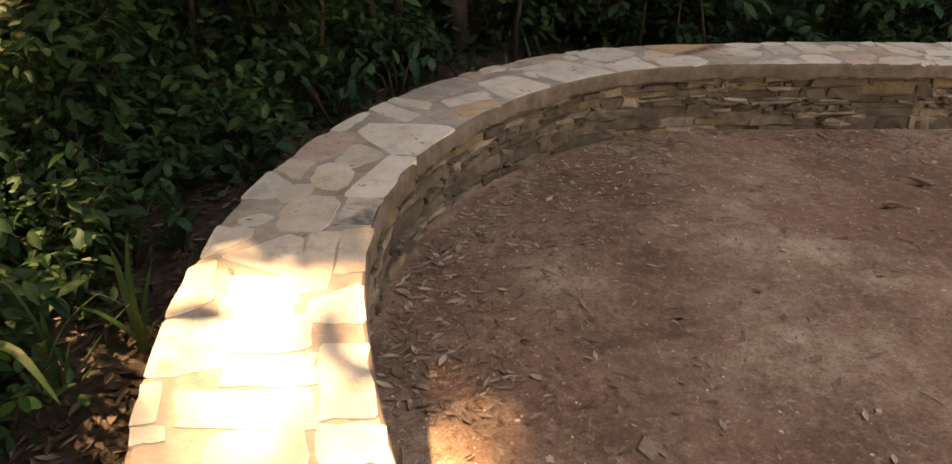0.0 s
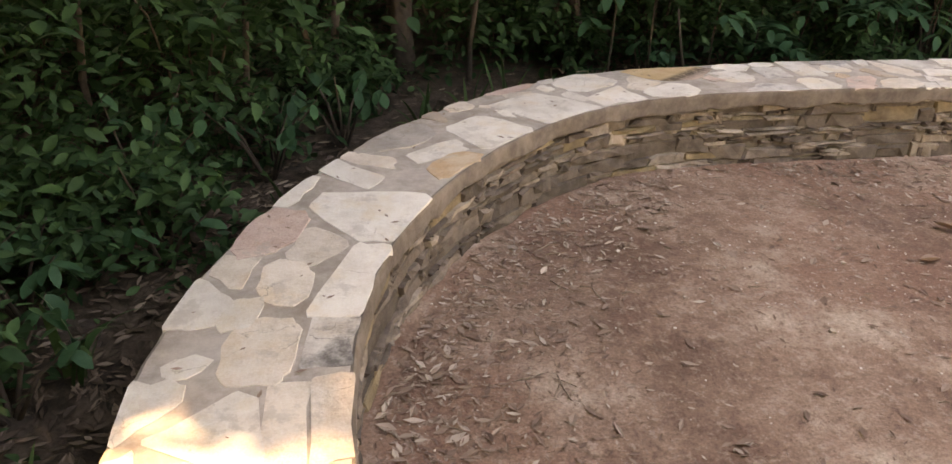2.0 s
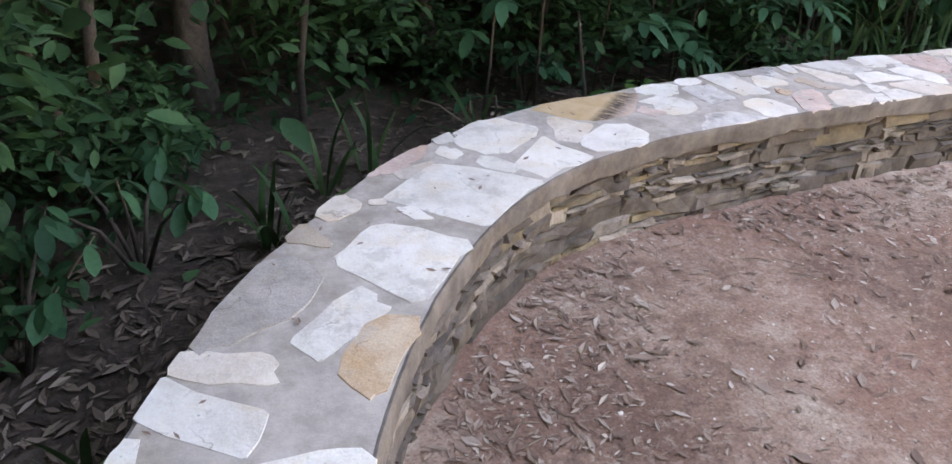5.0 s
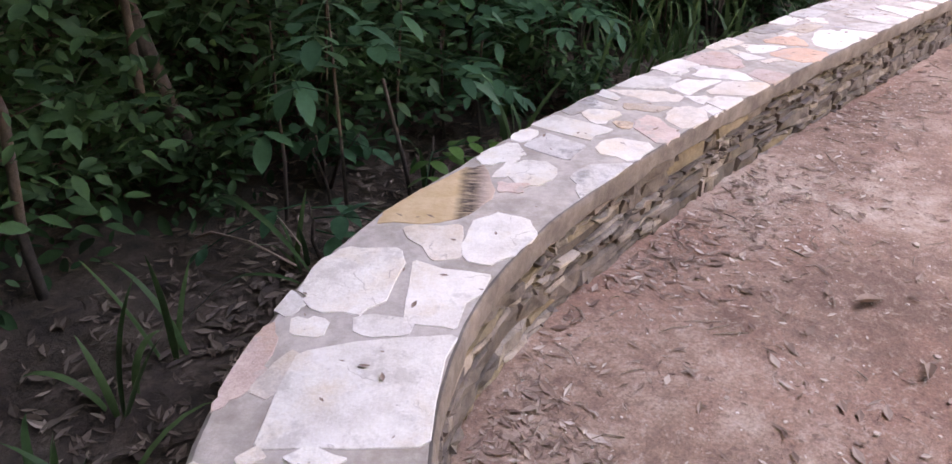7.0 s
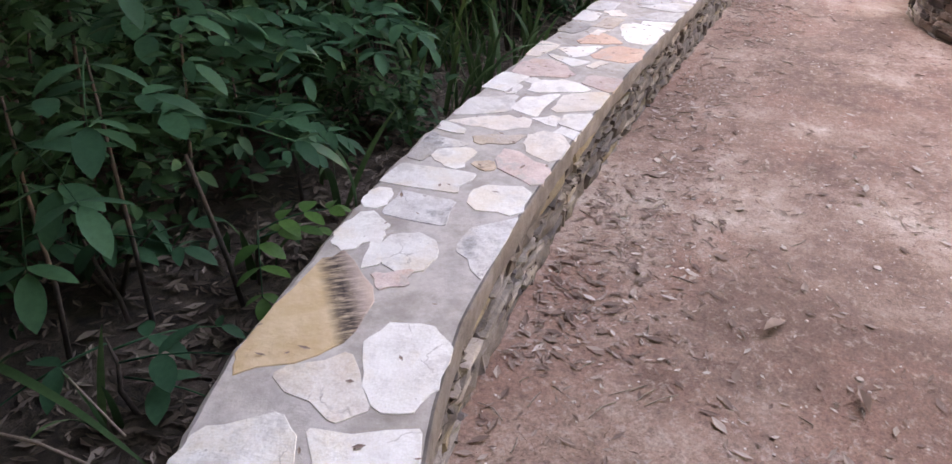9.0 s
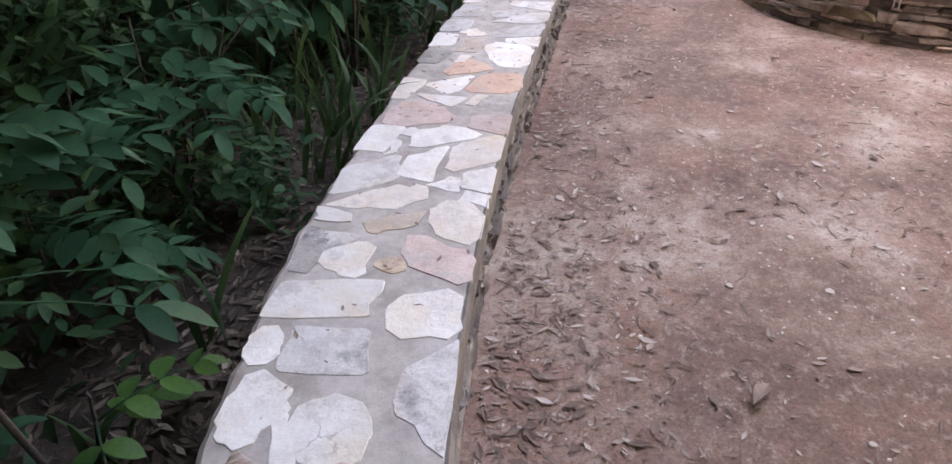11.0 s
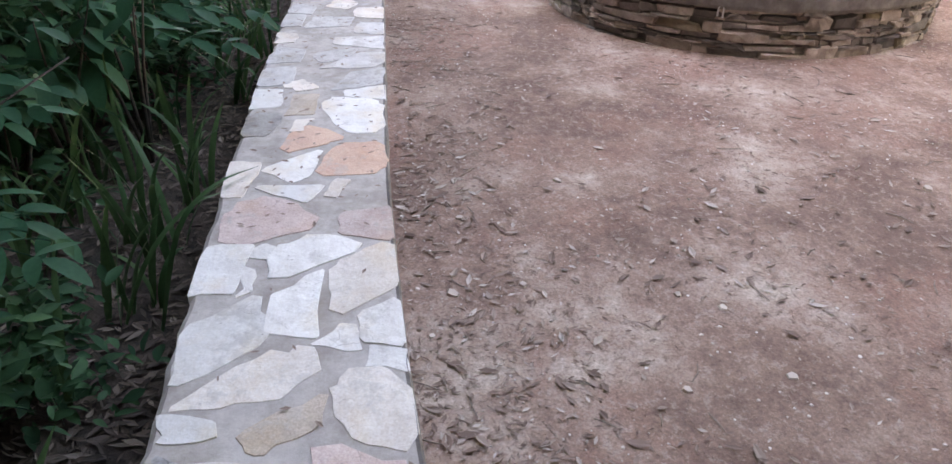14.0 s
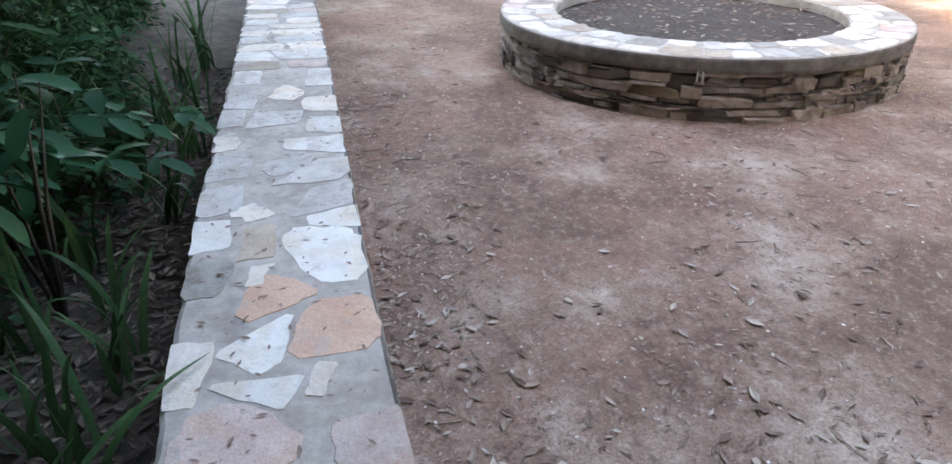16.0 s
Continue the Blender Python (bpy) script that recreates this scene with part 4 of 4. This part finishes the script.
single("curled_leaf", flat_leaf(2.45, 3.95, 0.02, 0.15, 0.3, 100, 0.3), DRY, "large curled dry brown leaf on the soil", "leaf", "large dry leaves")
single("bark_piece", chip_shape(0.62, 1.98, 0.012, 0.14, 95), TWIG, "small weathered piece of brown bark on the soil", "bark")

for k in range(330):
    s = rnd.uniform(1.0, 8.5) if k < 80 else rnd.uniform(8.3, 13.5)
    x, y, _ = along(s, rnd.uniform(-0.29, 0.29))
    single("dead_leaf", flat_leaf(x, y, TOP + 0.003, rnd.uniform(0.014, 0.042), rnd.uniform(0.28, 0.5), rnd.uniform(0, 360), 0.1), DRY, "small dry brown leaf lying on the coping", "leaf", "dead leaves on the coping")


# ---- coping slabs of the curved wall ----
def outline_of(length, width, turn, taper, shear, cut):
    """The corners of a roughly cut slab: a tapered, sheared block with its corners knocked off."""
    quad = []
    for a, b in ((-1, -1), (1, -1), (1, 1), (-1, 1)):
        y = b * width / 2 * (1 + taper * a)
        quad.append(Vector((a * length / 2 + shear * y, y)))
    out = []
    for k in range(4):
        p, q, r = quad[k - 1], quad[k], quad[(k + 1) % 4]
        out += [q + (p - q) * cut, q + (r - q) * cut]
    c, s = math.cos(radians(turn)), math.sin(radians(turn))
    return [(p.x * c - p.y * s, p.x * s + p.y * c) for p in out]


def ragged(points, size):
    """Broken edges: each side gets a middle point, knocked in or out."""
    out = []
    for k, (x, y) in enumerate(points):
        u, w = points[(k + 1) % len(points)]
        n = math.hypot(u - x, w - y)
        j = min(size, 0.12 * n)
        out.append((x + rnd.gauss(0, j * 0.15), y + rnd.gauss(0, j * 0.15)))
        if n > 0.07:
            for t in (rnd.uniform(0.25, 0.45), rnd.uniform(0.55, 0.8)):
                e = rnd.gauss(0, j * 0.5)
                out.append((x + (u - x) * t - (w - y) / n * e, y + (w - y) * t + (u - x) / n * e))
    return out


def slab_mesh(flat, to_place, mat, lift):
    """A slab over the outline flat; to_place turns its (s, v) into a place on the plan."""
    n = len(flat)
    cx, cy = sum(p[0] for p in flat) / n, sum(p[1] for p in flat) / n
    rings = []
    for grow, z in ((1.0, -0.03), (1.0, lift - 0.002), (0.99, lift)):
        rings.append([(*to_place(cx + (x - cx) * grow, cy + (y - cy) * grow), z) for x, y in flat])
    ox, oy = to_place(cx, cy)
    verts = [Vector((x - ox, y - oy, z)) for r in rings for x, y, z in r]
    faces = [(k + j * n, (k + 1) % n + j * n, (k + 1) % n + (j + 1) * n, k + (j + 1) * n) for j in range(2) for k in range(n)]
    faces.append(tuple(range(2 * n, 3 * n)))
    return mesh("slab", verts, faces, mat), ox, oy


def slab(mat, s, v, length, width, turn, taper=0.0, shear=0.0, cut=0.1):
    """One flagstone of the coping: s along the wall, v across it."""
    flat = [(s + a * 0.985, v + b * 0.985) for a, b in outline_of(length + 0.016, width + 0.016, turn, taper, shear, cut)]
    h = half_width(s)
    flat = [(a, max(-h - 0.002, min(outer_half(a) - 0.002, b))) for a, b in ragged(flat, 0.016)]
    data, x, y = slab_mesh(flat, lambda a, b: along(a, b)[:2], mat, rnd.uniform(-0.004, -0.0012))
    turn_to = Matrix.Translation((x, y, TOP))
    part("slab", data, wall, "", turn_to)


slab(WHITE, 0.64, -0.255, 0.183, 0.148, 75, 0.02, -0.26, 0.04)
slab(WHITE, 0.69, -0.000, 0.248, 0.120, 79, -0.06, -0.18, 0.04)
slab(WHITE, 0.81, 0.289, 0.078, 0.052, 86, 0.08, -0.18, 0.04)
slab(WHITE, 0.86, 0.035, 0.394, 0.154, 78, -0.09, -0.34, 0.04)
slab(WHITE, 0.93, -0.256, 0.364, 0.152, -3, -0.04, 0.13, 0.05)
slab(WHITE, 0.94, 0.311, 0.054, 0.160, -88, 0.00, 0.01, 0.04)
slab(CREAM, 1.02, -0.035, 0.283, 0.141, 83, -0.07, -0.06, 0.05)
slab(WHITE, 1.20, 0.223, 0.283, 0.230, 2, -0.05, -0.02, 0.07)
slab(WHITE, 1.35, -0.237, 0.192, 0.203, 98, -0.40, 0.09, 0.11)
slab(WHITE, 1.44, 0.033, 0.257, 0.236, 2, -0.04, 0.16, 0.04)
slab(CREAM, 1.53, 0.274, 0.276, 0.115, -175, 0.21, -0.53, 0.06)
slab(CREAM, 1.69, -0.144, 0.471, 0.104, -180, -0.13, -0.05, 0.04)
slab(WHITE, 1.76, 0.024, 0.263, 0.216, -22, -0.66, 0.12, 0.06)
slab(CREAM, 1.77, -0.272, 0.372, 0.109, 1, 0.01, -0.12, 0.04)
slab(WHITE, 1.87, 0.239, 0.166, 0.154, 113, 0.53, 0.33, 0.09)
slab(WHITE, 2.01, 0.183, 0.083, 0.116, -3, 0.34, -0.25, 0.26)
slab(CREAM, 2.09, -0.025, 0.211, 0.337, 93, -0.06, 0.03, 0.20)
slab(LICHEN, 2.15, -0.237, 0.280, 0.156, 2, 0.00, -0.05, 0.04)
slab(WHITE, 2.28, 0.091, 0.159, 0.104, 8, 0.12, -0.31, 0.08)
slab(WHITE, 2.31, 0.233, 0.171, 0.207, 78, 0.31, -0.20, 0.07)
slab(CREAM, 2.49, 0.001, 0.186, 0.275, 86, -0.05, -0.24, 0.24)
slab(CREAM, 2.54, 0.215, 0.142, 0.156, 79, -0.22, -0.25, 0.05)
slab(WHITE, 2.56, -0.231, 0.542, 0.162, 178, 0.13, -0.12, 0.07)
slab(CREAM, 2.74, -0.018, 0.238, 0.182, -10, 0.25, 0.21, 0.13)
slab(PINK, 2.82, 0.190, 0.222, 0.346, 112, 0.18, 0.28, 0.22)
slab(WHITE, 3.14, -0.148, 0.484, 0.388, 146, 0.75, -0.01, 0.22)
slab(WHITE, 3.16, 0.271, 0.296, 0.073, 2, -0.25, -0.09, 0.22)
slab(WHITE, 3.40, 0.151, 0.321, 0.138, 77, -0.04, -0.21, 0.05)
slab(CREAM, 3.57, 0.170, 0.276, 0.098, 99, -0.17, -0.39, 0.11)
slab(OCHRE, 3.74, -0.213, 0.154, 0.348, 81, -0.22, -0.08, 0.20)
slab(WHITE, 3.83, -0.068, 0.317, 0.134, 162, -0.10, 0.20, 0.06)
slab(GREY, 3.83, 0.207, 0.461, 0.211, 164, -0.56, 0.28, 0.27)
slab(TAWNY_SLAB, 4.20, 0.222, 0.159, 0.069, 82, 0.53, -0.23, 0.16)
slab(WHITE, 4.23, -0.100, 0.370, 0.370, 85, -0.24, -0.01, 0.11)
slab(CREAM, 4.40, 0.247, 0.156, 0.110, 171, -0.20, 0.07, 0.21)
slab(CREAM, 4.51, 0.145, 0.052, 0.030, 127, -0.17, -0.04, 0.13)
slab(WHITE, 4.51, -0.013, 0.102, 0.048, 69, -0.06, 0.60, 0.07)
slab(WHITE, 4.77, -0.071, 0.442, 0.419, 105, -0.19, 0.27, 0.05)
slab(PINK, 4.82, 0.261, 0.075, 0.290, 86, 0.37, -0.03, 0.24)
slab(WHITE, 5.00, 0.165, 0.075, 0.098, 14, 0.11, 0.15, 0.16)
slab(WHITE, 5.06, -0.051, 0.084, 0.171, 10, 0.09, -0.00, 0.16)
slab(WHITE, 5.085, 0.278, 0.085, 0.095, -12, 0.15, 0.1, 0.14)
slab(CREAM, 4.80, 0.172, 0.175, 0.05, -14, -0.2, 0.1, 0.12)
slab(WHITE, 5.27, 0.152, 0.282, 0.361, 102, -0.14, 0.04, 0.22)
slab(WHITE, 5.28, -0.159, 0.357, 0.216, 9, 0.28, 0.05, 0.04)
slab(CREAM, 5.59, -0.005, 0.241, 0.155, 42, 0.38, 0.11, 0.07)
slab(WHITE, 5.72, -0.174, 0.381, 0.222, 8, 0.22, -0.01, 0.26)
slab(SCORCHED, 5.90, 0.145, 0.259, 0.489, 83, 0.41, -0.04, 0.15)
slab(WHITE, 6.25, 0.111, 0.165, 0.039, -164, 0.14, -0.47, 0.05)
slab(WHITE, 6.29, 0.001, 0.235, 0.187, -154, -0.12, -0.08, 0.27)
slab(WHITE, 6.36, 0.213, 0.231, 0.148, 162, -0.25, 0.33, 0.21)
slab(LICHEN, 6.44, -0.222, 0.127, 0.311, 89, -0.46, 0.00, 0.04)
slab(LICHEN, 6.60, 0.075, 0.190, 0.230, 4, -0.05, 0.08, 0.06)
slab(OCHRE, 7.04, -0.035, 0.085, 0.075, 40, 0.25, 0.10, 0.2)
slab(PINK, 6.12, -0.010, 0.085, 0.110, 20, 0.2, -0.15, 0.12)
slab(WHITE, 6.61, 0.257, 0.158, 0.085, 5, -0.06, -0.03, 0.25)
slab(WHITE, 6.78, -0.181, 0.215, 0.230, 101, -0.15, 0.10, 0.21)
slab(WHITE, 6.84, 0.142, 0.320, 0.178, -85, 0.01, 0.17, 0.04)
slab(GREY, 7.06, 0.261, 0.160, 0.090, -5, 0.28, 0.08, 0.08)
slab(WHITE, 7.07, 0.128, 0.162, 0.167, 89, -0.45, -0.03, 0.19)
slab(PINK, 7.10, -0.187, 0.203, 0.318, 107, 0.21, -0.33, 0.36)
slab(TAWNY_SLAB, 7.32, 0.010, 0.095, 0.190, 8, 0.23, -0.36, 0.12)
slab(WHITE, 7.35, 0.248, 0.133, 0.059, 80, 0.32, -0.36, 0.05)
slab(CREAM, 7.36, -0.211, 0.212, 0.280, 77, -0.16, -0.35, 0.29)
slab(CREAM, 7.50, 0.115, 0.384, 0.148, 111, -0.75, 0.20, 0.31)
slab(WHITE, 7.54, -0.260, 0.085, 0.104, -7, -0.07, 0.20, 0.04)
slab(WHITE, 7.66, -0.136, 0.101, 0.088, -20, -0.54, -0.03, 0.06)
slab(WHITE, 7.70, -0.249, 0.123, 0.187, 96, -0.30, 0.10, 0.13)
slab(WHITE, 7.71, 0.204, 0.247, 0.241, 6, -0.08, -0.57, 0.11)
slab(WHITE, 7.82, 0.004, 0.151, 0.258, 104, -0.32, 0.30, 0.04)
slab(CREAM, 7.97, -0.213, 0.288, 0.228, 3, -0.04, -0.61, 0.17)
slab(WHITE, 7.98, 0.161, 0.034, 0.142, 90, 0.21, 0.00, 0.08)
slab(WHITE, 8.06, 0.247, 0.282, 0.137, 174, -0.05, -0.08, 0.04)
slab(WHITE, 8.13, -0.025, 0.188, 0.276, 31, -0.39, 0.01, 0.19)
slab(WHITE, 8.15, 0.116, 0.083, 0.073, 57, 0.13, 0.16, 0.13)
slab(PINK, 8.31, -0.228, 0.191, 0.203, 85, -0.26, -0.05, 0.10)
slab(PINK, 8.39, 0.145, 0.313, 0.289, -159, 0.40, 0.00, 0.21)
slab(CREAM, 8.60, -0.119, 0.148, 0.052, 161, -0.07, 0.02, 0.10)
slab(WHITE, 8.60, 0.077, 0.236, 0.084, 71, -0.73, 0.12, 0.08)
slab(CREAM, 8.72, 0.272, 0.307, 0.100, 177, -0.26, 0.07, 0.06)
slab(WHITE, 8.79, 0.050, 0.202, 0.181, 13, 0.56, -0.44, 0.10)
slab(RUSSET, 8.88, -0.188, 0.324, 0.246, -8, -0.19, -0.17, 0.16)
slab(RUSSET, 9.10, -0.012, 0.232, 0.200, 86, 0.74, 0.17, 0.21)
slab(CREAM, 9.26, 0.064, 0.141, 0.063, 168, -0.16, -0.33, 0.06)
slab(GREY, 9.28, 0.251, 0.266, 0.140, 175, -0.14, -0.09, 0.14)
slab(WHITE, 9.38, -0.191, 0.453, 0.264, 6, 0.22, 0.28, 0.21)
slab(TAWNY_SLAB, 9.53, 0.073, 0.274, 0.126, 177, 0.03, -0.09, 0.04)
slab(WHITE, 9.63, 0.261, 0.142, 0.263, 93, 0.11, 0.00, 0.04)
slab(WHITE, 9.68, -0.236, 0.209, 0.146, 90, -0.39, -0.01, 0.04)
slab(CREAM, 9.81, 0.107, 0.155, 0.116, 33, -0.03, 0.10, 0.09)
slab(WEATHERED, 9.91, -0.222, 0.287, 0.207, -13, -0.13, -0.62, 0.05)
slab(WEATHERED, 9.97, 0.245, 0.294, 0.177, 1, -0.02, -0.23, 0.12)
slab(WEATHERED, 10.23, -0.236, 0.303, 0.282, -90, 0.00, 0.79, 0.04)
slab(WEATHERED, 10.32, -0.047, 0.196, 0.194, -4, 0.28, -0.42, 0.14)
slab(WEATHERED, 10.34, 0.226, 0.178, 0.274, 82, 0.19, -0.08, 0.04)
slab(WEATHERED, 10.60, -0.188, 0.307, 0.208, 82, -0.30, -0.13, 0.04)
slab(CREAM, 10.70, 0.271, 0.116, 0.211, 89, 0.10, -0.04, 0.07)
slab(WEATHERED, 10.91, -0.253, 0.266, 0.185, -2, -0.04, 0.17, 0.06)
slab(WEATHERED, 11.07, 0.019, 0.277, 0.244, 93, 0.09, 0.21, 0.04)
slab(WEATHERED, 11.12, 0.263, 0.129, 0.308, 89, 0.04, -0.01, 0.04)
slab(CREAM, 11.30, -0.243, 0.197, 0.276, 81, -0.13, -0.12, 0.08)
slab(WEATHERED, 11.42, 0.228, 0.242, 0.150, -5, -0.06, 0.19, 0.05)
slab(CREAM, 11.56, -0.045, 0.188, 0.237, 48, 0.18, -0.37, 0.10)
slab(WEATHERED, 11.91, -0.260, 0.426, 0.155, 178, 0.09, -0.02, 0.05)
slab(WEATHERED, 11.99, 0.219, 0.351, 0.161, 0, 0.00, 0.08, 0.04)
slab(LICHEN, 7.12, 0.245, 0.261, 0.126, 164, -0.59, 0.00, 0.04)
slab(WHITE, 1.22, -0.027, 0.200, 0.260, 3, 0.04, 0.11, 0.08)
slab(CREAM, 1.47, 0.019, 0.225, 0.199, -87, -0.01, -0.06, 0.04)

FLAGS = (WHITE, WEATHERED, CREAM, WEATHERED, GREY, PINK, CREAM, TAWNY_SLAB)


def filler_slabs(s0, s1):
    """Crazy paving for the stretches seen only from afar."""
    s = s0
    while s < s1:
        step = rnd.uniform(0.2, 0.34)
        cut = rnd.uniform(-0.12, 0.12)
        h = half_width(s)
        for lo, hi in ((-h, cut), (cut, h)):
            slab(rnd.choice(FLAGS), s + step / 2 + rnd.uniform(-0.03, 0.03), (lo + hi) / 2, step * rnd.uniform(0.8, 0.98), (hi - lo) * rnd.uniform(0.8, 0.95), rnd.uniform(-10, 10), rnd.uniform(-0.2, 0.2), rnd.uniform(-0.3, 0.3), rnd.uniform(0.06, 0.22))
        s += step


filler_slabs(-2.0, 0.5)
filler_slabs(12.15, 15.5)


# ---- rim slabs of the planter ----
def planter_slabs():
    a = 0.0
    while a < 6.2:
        step = rnd.uniform(0.11, 0.2)
        cut = rnd.uniform(0.4, 0.62)
        for lo, hi in ((0.02, cut - 0.02), (cut + 0.02, 0.98)):
            for half in range(2 if hi - lo > 0.5 and rnd.random() < 0.5 else 1):
                r = PR - PW + PW * (lo + hi) / 2
                flat = outline_of(step * r * rnd.uniform(0.82, 0.96), (hi - lo) * PW * rnd.uniform(0.86, 0.98), rnd.uniform(-8, 8), rnd.uniform(-0.25, 0.25), rnd.uniform(-0.4, 0.4), rnd.uniform(0.06, 0.22))
                mid = a + step / 2 + rnd.uniform(-0.015, 0.015)
                flat = ragged([(p, q) for p, q in flat], 0.014)
                def spot(p, q, mid=mid, r=r):
                    t, d = mid + p / r, min(PR - 0.008, max(PR - PW + 0.008, r + q))
                    return d * math.cos(t), d * math.sin(t)
                data, x, y = slab_mesh(flat[::-1], spot, rnd.choice(FLAGS), rnd.uniform(-0.004, -0.0012))
                part("slab", data, planter, "", Matrix.Translation((x, y, PTOP)))
        a += step


planter_slabs()


# ---- face stones ----
def ledge_shape(seed):
    """A split ledge stone, one metre on a side, its face proud and uneven: x along, y out, z up."""
    r = random.Random(seed)
    j = lambda k: r.uniform(-k, k)
    slope = j(0.22)
    ring = [(-0.5 + j(0.05), -0.5 + j(0.14)), (-0.17 + j(0.08), -0.5 + j(0.1)), (0.2 + j(0.08), -0.5 + j(0.1)), (0.5 + j(0.05), -0.5 + j(0.14)),
            (0.5 + j(0.07), 0.5 + j(0.1) - max(0, slope)), (0.18 + j(0.1), 0.5 + j(0.08)), (-0.15 + j(0.1), 0.5 + j(0.08)), (-0.5 + j(0.07), 0.5 + j(0.1) + min(0, slope))]
    n = len(ring)
    verts = [Vector((x, -1.0, z)) for x, z in ring] + [Vector((x, 0.5 + j(0.3), z)) for x, z in ring] + [Vector((x * 0.93 + j(0.02), 0.9 + j(0.3), z * 0.74 + j(0.05))) for x, z in ring]
    faces = [(k + i * n, (k + 1) % n + i * n, (k + 1) % n + (i + 1) * n, k + (i + 1) * n) for i in range(2) for k in range(n)]
    faces += [(16, 17, 22, 23), (17, 18, 21, 22), (18, 19, 20, 21)]
    return verts, faces


LEDGE_TONES = (BROWN, BUFF_LEDGE, BROWN, TAWNY, PALE_LEDGE)
LEDGES = [[mesh("ledge_stone", *ledge_shape(k * 10 + i), m) for i in range(7)] for k, m in enumerate(LEDGE_TONES)]


def courses(length, top):
    """Stacked ledge stones: (middle, length, low, high): large blocks, middling ones and thin slips, panel by panel."""
    out, s0 = [], -0.3
    while s0 < length:
        panel = rnd.uniform(0.28, 0.75)
        z = -0.02
        while z < top - 0.012:
            kind = rnd.random()
            if kind < 0.36:
                h = rnd.uniform(0.065, 0.115)
            elif kind < 0.62:
                h = rnd.uniform(0.035, 0.06)
            else:
                h = rnd.uniform(0.013, 0.03)
            if top - (z + h) < 0.02:
                h = top - z
            s, end = s0 + rnd.uniform(-0.14, 0.04), s0 + panel + rnd.uniform(-0.06, 0.12)
            while s < end - 0.04:
                n = rnd.uniform(0.16, 0.5) if h > 0.055 else rnd.uniform(0.06, 0.34)
                n = min(n, end - s) if end - s - n > 0.05 else end - s
                if h > 0.06 and rnd.random() < 0.25:
                    # a short stone beside its neighbour leaves room for a slip on top of it
                    cut = h * rnd.uniform(0.55, 0.8)
                    out.append((s + n / 2, n, z + rnd.gauss(0, 0.004), z + cut))
                    out.append((s + n * rnd.uniform(0.4, 0.6), n * rnd.uniform(0.5, 0.9), z + cut, z + h))
                else:
                    out.append((s + n / 2, n, z + rnd.gauss(0, 0.004), z + h + rnd.gauss(0, 0.004)))
                s += n + rnd.uniform(0.004, 0.016)
            z += h + 0.002
        s0 += panel
    return out


def build_face(length, top, where_at, parent, limit, reach, shares):
    """Shares: how many of the large, and of the thin stones, are tawny and pale or buff."""
    rest = []
    made = 0
    tawny, pale, thin_pale, pale_kind = shares
    for s, n, lo, hi in courses(length, top):
        x, y, out = where_at(s)
        tone = rnd.random()
        k = 3 if tone < tawny else pale_kind if tone < tawny + (thin_pale if hi - lo < 0.032 else pale) else 0
        data = rnd.choice(LEDGES[k])
        proud = rnd.uniform(0.028, 0.052) + (0.006 if hi - lo < 0.035 else 0)
        m = Matrix.Translation((x, y, (lo + hi) / 2)) @ Matrix.Rotation(out - math.pi / 2 + rnd.gauss(0, 0.03), 4, "Z") @ Matrix.Rotation(max(-0.09, min(0.09, rnd.gauss(0, 0.01 / n))), 4, "Y") @ Matrix.Diagonal((n, proud, max(0.012, hi - lo - 0.002), 1))
        if made < limit and s < reach:
            part("ledge_stone", data, parent, "", m)
            made += 1
        else:
            rest.append(([m @ v.co for v in data.vertices], [tuple(p.vertices) for p in data.polygons], k))
    for k in sorted({r[2] for r in rest}):
        v, f = join_fast([(r[0], r[1]) for r in rest if r[2] == k])
        ob = part("ledge_stones", mesh("ledge_stones", v, f, LEDGE_TONES[k]), parent)
        tagged(ob, kind="stuff")


def wall_face(s):
    x, y, h = along(s, -half_width(s) + 0.06)
    return x, y, h - math.pi / 2


build_face(15.0, 0.425, wall_face, wall, 340, 7.5, (0.04, 0.1, 0.42, 4))


def planter_face(s):
    a = 1.4 + s / PR
    return (PR - 0.055) * math.cos(a), (PR - 0.055) * math.sin(a), a


build_face(6.2, 0.40, planter_face, planter, 220, 99, (0.06, 0.55, 0.6, 1))
